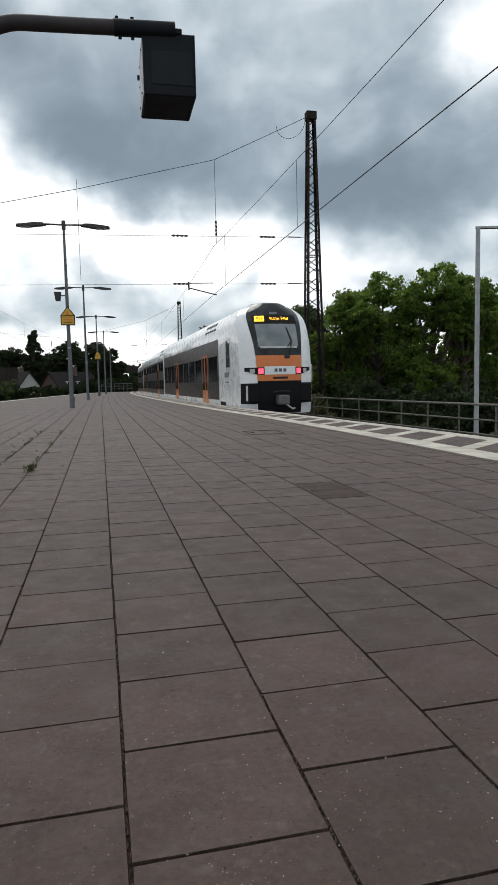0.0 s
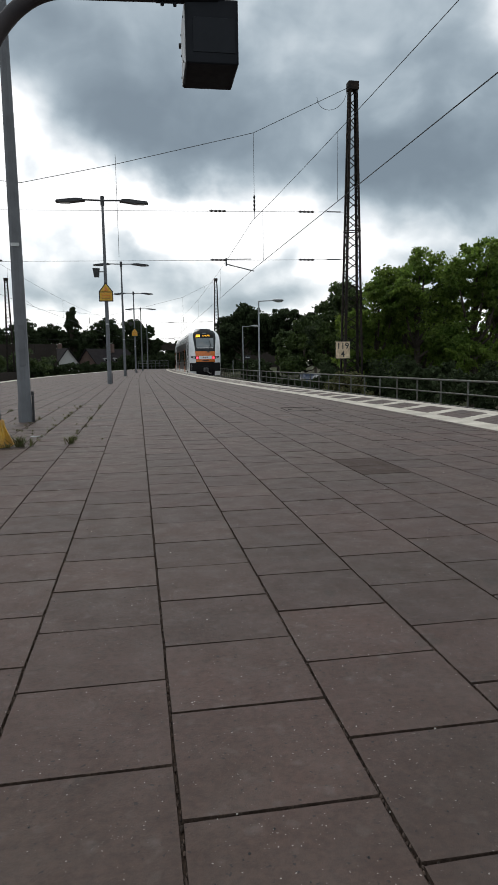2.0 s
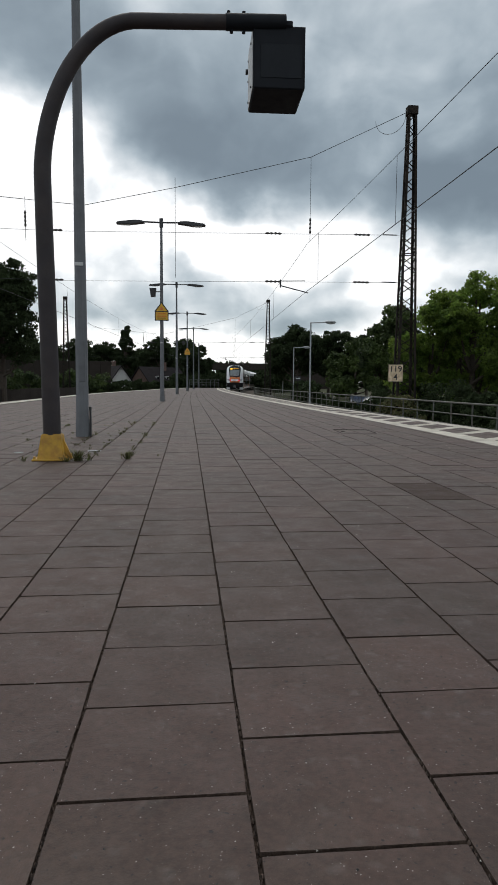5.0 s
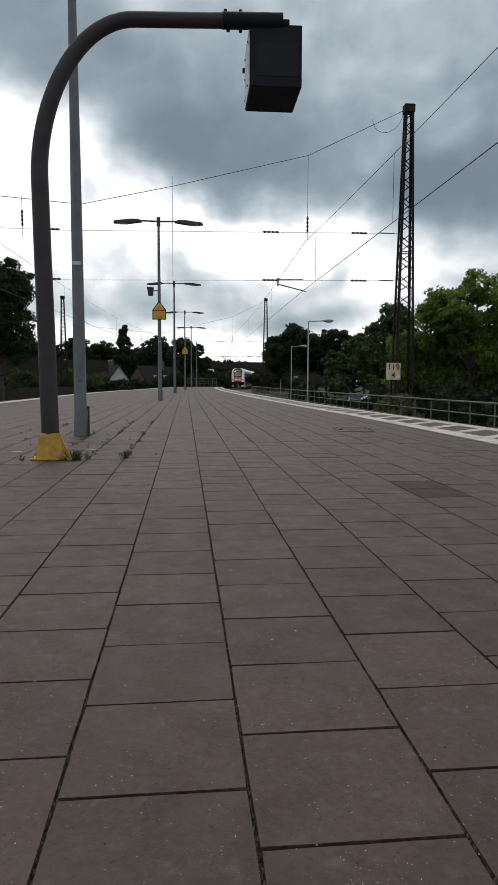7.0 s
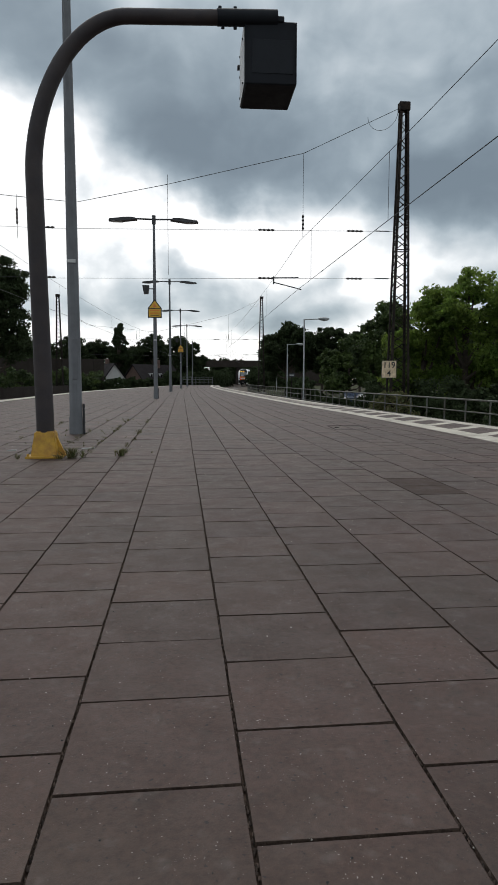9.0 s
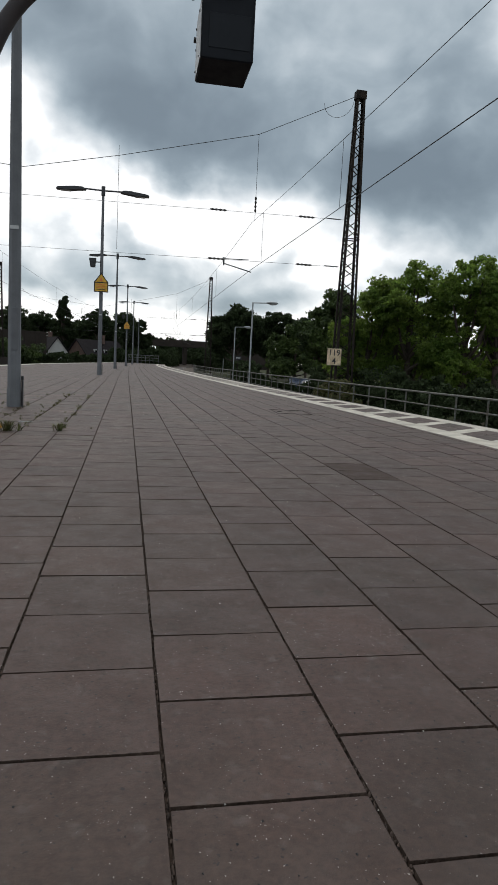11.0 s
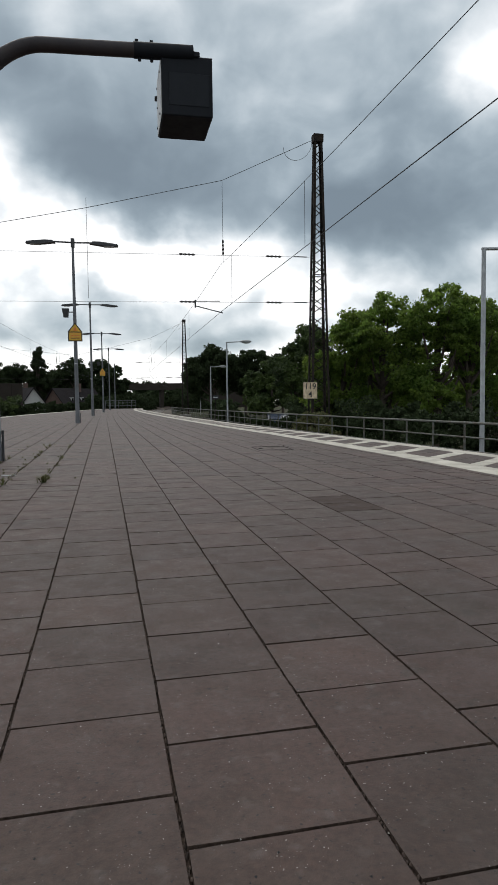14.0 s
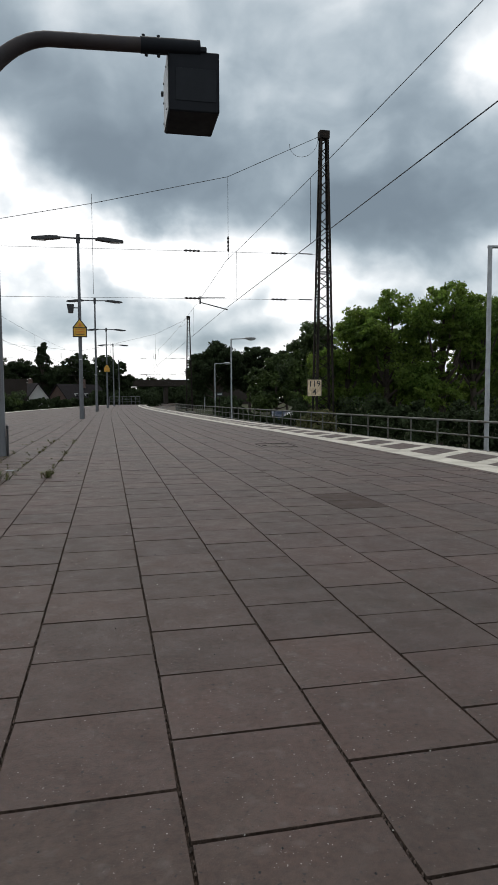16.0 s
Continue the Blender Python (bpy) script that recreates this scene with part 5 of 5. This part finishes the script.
# ---------- paving ----------
def slab_mesh(name, w, l, mat, lip=0.002, seed=0):
    """A slab with worn, uneven edges; its sides and chamfer are painted dark for dirt and joint shade."""
    rng = random.Random(seed)
    bm = B()
    n = 4
    outline = []
    for (ax, ay), (bx, by) in zip(((-1, -1), (1, -1), (1, 1), (-1, 1)), ((1, -1), (1, 1), (-1, 1), (-1, -1))):
        for k in range(n):
            x, y = ax + (bx - ax) * k / n, ay + (by - ay) * k / n
            chip = rng.uniform(0.0, 0.0018) if k else rng.uniform(0.001, 0.003)
            outline.append((x * (w / 2 - chip), y * (l / 2 - chip), chip))
    rings = []
    for inset, z in ((0.0, -0.013), (lip, 0.0)):
        rings.append([bm.verts.new((x * (1 - inset * 2 / w), y * (1 - inset * 2 / l), z)) for x, y, c in outline])
    m = len(outline)
    for k in range(m):
        bm.faces.new((rings[0][k], rings[0][(k + 1) % m], rings[1][(k + 1) % m], rings[1][k])).material_index = 1
    bm.faces.new(rings[1])
    me = bpy.data.meshes.new(name)
    bm.to_mesh(me)
    bm.free()
    me.materials.append(M[mat])
    me.materials.append(M["joint"])
    return me


COL, ROW = 0.40, 0.389


def paving():
    rng = random.Random(5)
    shared = [slab_mesh("slab", COL - g, ROW - 0.0025, "slab", seed=k) for k, g in enumerate((0.002, 0.003, 0.004, 0.003, 0.002, 0.004, 0.003, 0.002))]
    dark = slab_mesh("slab", COL - 0.004, ROW - 0.004, "slab_dark", seed=20)
    phases = {-1: 0.37, 0: -0.03, 1: 0.51, 2: 0.04, 3: 0.5}
    verts, faces, slots = [], [], []
    for c in range(-19, 15):
        x0 = c * COL
        phase = phases.get(c, (0.49 if c % 2 else 0.0) + rng.uniform(-0.06, 0.06)) * ROW
        y = -30.0 * ROW + phase
        while y < END - 0.5:
            cy, cx = y + ROW / 2, x0 + COL / 2 + shift(y)
            y += ROW
            if cx - COL / 2 < left_x(cy) + 0.62 or cx - COL / 2 > strip_in(cy) - 0.03:
                continue
            tz, tx, ty, rz = rng.uniform(-0.0012, 0.0008), rng.uniform(-0.16, 0.16), rng.uniform(-0.16, 0.16), rng.uniform(-0.12, 0.12)
            limit = strip_in(cy) - 0.01
            whole = cx + COL / 2 < limit
            if whole and -1.2 < cy < 7.6 and -1.6 <= x0 <= 3.3:
                ob = new("slab", dark if c == 5 and 3.4 < cy < 3.95 else shared[rng.randrange(len(shared))])
                ob.parent = platform
                ob.matrix_basis = pose(cx, cy, tz, tx, ty, rz)
                continue
            w, l = COL / 2 - 0.0025, ROW / 2 - 0.0025
            z = zp(cy) + tz
            for inset, dz in ((0.0, -0.013), (0.0046, 0.0)):
                for sx, sy in ((-1, -1), (1, -1), (1, 1), (-1, 1)):
                    verts.append((min(cx + sx * (w - inset), limit - inset), cy + sy * (l - inset), z + dz + sx * radians(ty) * 0.2 * -1))
            n = len(verts) - 8
            for k in range(4):
                faces.append((n + k, n + (k + 1) % 4, n + 4 + (k + 1) % 4, n + 4 + k))
            faces.append((n + 4, n + 5, n + 6, n + 7))
            # sides take the joint colour too: dirt plus painted shade between slabs
            slots += [1, 1, 1, 1, 0]
    me = bpy.data.meshes.new("far_slabs")
    me.from_pydata(verts, [], faces)
    me.materials.append(M["slab_far"])
    me.materials.append(M["joint"])
    me.polygons.foreach_set("material_index", slots)
    ob = new("far_slabs", me)
    ob.parent = platform
    tagged(ob, "square grey-brown concrete slabs further along the platform", kind="stuff")


paving()


def edge_strip():
    """White lines and slanting white bars along the platform's edge."""
    def quad(bm, corners, h=0.014, lip=0.004):
        c = sum((Vector(p) for p in corners), Vector()) / 4
        low = [bm.verts.new(Vector(p) + Vector((0, 0, -h))) for p in corners]
        mid = [bm.verts.new(Vector(p) + Vector((0, 0, -0.003))) for p in corners]
        top = [bm.verts.new(Vector(p) + (c - Vector(p)).normalized() * lip) for p in corners]
        for a, b in ((low, mid), (mid, top)):
            for k in range(4):
                bm.faces.new((a[k], a[(k + 1) % 4], b[(k + 1) % 4], b[k]))
        bm.faces.new(top)

    def strip_piece(name, ya, yb, oa, ob_, mat, slant=0.0):
        """A piece between two distances from the edge; slant pushes its outer side along the line."""
        bm = B()
        p = [(strip_at(ya, oa), ya, zp(ya)), (strip_at(ya + slant, ob_), ya + slant, zp(ya + slant)), (strip_at(yb + slant, ob_), yb + slant, zp(yb + slant)), (strip_at(yb, oa), yb, zp(yb))]
        quad(bm, p)
        return part(name, bm, mat, platform)

    y = -8.0
    while y < 76:
        strip_piece("white_edge_slab", y, y + 0.594, 1.24, 0.94, "white_slab")
        strip_piece("coping_slab", y, y + 0.594, 0.28, -0.01, "coping")
        y += 0.6
    for (oa, ob_, mat, name) in ((1.24, 0.94, "white_slab", "white_edge_line"), (0.28, -0.01, "coping", "coping_line")):
        strip_piece_y = y
        while strip_piece_y < END - 3:
            strip_piece(name, strip_piece_y, strip_piece_y + 2.99, oa, ob_, mat)
            strip_piece_y += 3.0
    y = -7.9
    k = 0
    while y < END - 3:
        strip_piece("white_bar", y + 0.78, y + 1.075, 0.935, 0.285, "white_slab", 0.66)
        for i in range(2):
            for j in range(2):
                a, b = 0.935 - 0.325 * i, 0.935 - 0.325 * (i + 1)
                s0, s1 = 0.66 * i / 2, 0.66 * (i + 1) / 2
                if y < 34:
                    ya = y + 0.39 * j + s0
                    strip_piece("strip_slab", ya, ya + 0.381, a - 0.005, b + 0.005, "slab", 0.33)
            if y >= 34 and i == 0:
                strip_piece("strip_slab", y, y + 0.775, 0.932, 0.288, "slab", 0.66)
        y += 1.09
        k += 1
    # white line along the other edge
    y = 8.0
    while y < END - 2:
        bm = B()
        p = [(left_x(y) + 0.02, y, zp(y)), (left_x(y) + 0.55, y, zp(y)), (left_x(y + 1.99) + 0.55, y + 1.99, zp(y + 2)), (left_x(y + 1.99) + 0.02, y + 1.99, zp(y + 2))]
        quad(bm, p)
        part("white_edge_line", bm, "white_slab", platform)
        y += 2.0


edge_strip()


def chips(name, spots, material, label):
    """Small three-sided chips lying on the slabs: x, y, size."""
    rng = random.Random(len(spots))
    verts, faces = [], []
    for x, y, r in spots:
        n = len(verts)
        a = rng.random() * 6.28
        for i in range(3):
            verts.append((x + r * math.cos(a + 2.1 * i), y + r * math.sin(a + 2.1 * i), -0.001))
        verts.append((x, y, r * 0.7))
        faces += [(n, n + 1, n + 3), (n + 1, n + 2, n + 3), (n + 2, n, n + 3)]
    me = bpy.data.meshes.new(name)
    me.from_pydata(verts, [], faces)
    me.materials.append(M[material])
    tagged(new(name, me), label, "grit", kind="stuff")


def grit():
    """Pale stone chips and dark crumbs trodden over the slabs, with a few scraped, limy spots."""
    rng = random.Random(9)

    def strewn(count, lo, hi):
        spots = []
        for k in range(count):
            y = -0.6 + 9 * rng.random() ** 1.6
            spots.append((rng.uniform(-2.6, 4.2), y, rng.uniform(lo, hi) * (1 + 0.05 * y)))
        return spots

    pale = strewn(1100, 0.0010, 0.0034)
    for x, y, wide, count in ((0.11, 0.09, 0.06, 60), (0.18, 0.095, 0.03, 50), (0.28, -0.22, 0.035, 60), (0.97, 0.11, 0.03, 40), (0.62, -0.24, 0.05, 40), (0.33, 0.99, 0.05, 40),
                              (-0.12, 0.30, 0.05, 30), (1.15, 0.55, 0.04, 30), (0.75, 1.2, 0.05, 30), (-0.3, 1.4, 0.05, 30)):
        for k in range(count // 2):
            pale.append((x + rng.gauss(0, wide), y + rng.gauss(0, wide * 0.45), rng.uniform(0.0005, 0.0016)))
    chips("grit", pale, "grit", "small pale stone chips scattered over the slabs")
    chips("dark_grit", strewn(1500, 0.0014, 0.0042), "black", "small dark crumbs scattered over the slabs")


grit()


def inspection_cover(x, y, turn):
    c = thing("inspection_cover", pose(x, y, zp(y) + 0.001, 0, 0, turn), "flush paved inspection cover with a worn steel frame", "cover")
    for cx, cy, sx, sy in ((0, -0.41, 0.62, 0.012), (0, 0.41, 0.62, 0.012), (-0.3, 0, 0.012, 0.82), (0.3, 0, 0.012, 0.82)):
        part("frame_bar", box(B(), (cx, cy, 0), (sx, sy, 0.012), bevel=0.003), "rust", c)
    part("lifting_eye", tube(B(), [(-0.2, 0, 0.0), (-0.2, 0, 0.008)], 0.04, 10), "rust", c)


inspection_cover(3.2, 9.95, -3)


def joint_crumbs():
    """Sand and crumbs in the joints between the slab rows."""
    rng = random.Random(21)
    verts, faces = [], []
    for k in range(22000):
        y = -0.9 + 8.5 * rng.random() ** 1.5
        x = COL * rng.randrange(-7, 11) + rng.gauss(0, 0.0034)
        r = rng.uniform(0.0018, 0.0046)
        if k % 7 == 0:
            # a few crumbs lie on the slabs beside the joint
            x += rng.gauss(0, 0.02)
        n = len(verts)
        a = rng.random() * 6.28
        for i in range(4):
            verts.append((x + r * math.cos(a + 1.57 * i), y + r * 1.3 * math.sin(a + 1.57 * i), -0.007))
        verts.append((x, y, -0.004 + r * rng.uniform(0.3, 1.5)))
        faces += [(n + i, n + (i + 1) % 4, n + 4) for i in range(4)]
    me = bpy.data.meshes.new("joint_crumbs")
    me.from_pydata(verts, [], faces)
    me.materials.append(M["crumbs"])
    tagged(new("joint_crumbs", me), "sand and small crumbs lying in the slab joints", "grit", kind="stuff")


joint_crumbs()


# ---------- what moves ----------
def motions():
    """The train leaves along the curving line; each car follows by its two bogies."""
    for car, behind, wheelbase, turned in CARS:
        rows = []
        for k in range(33):
            t = k * 0.5
            s = TRAIN_START + TRAIN_SPEED * t + behind
            a, b = on_line(s + 2.5), on_line(s + 2.5 + wheelbase)
            d = (b - a).normalized()
            yaw = math.degrees(math.atan2(-d.x, d.y))
            o = a - d * 2.5
            if turned:
                o, yaw = o + d * 26.0, yaw + 180
            rows.append((t, pose(o.x, o.y, o.z, 0, 0, yaw)))
        walk(car, rows)


motions()
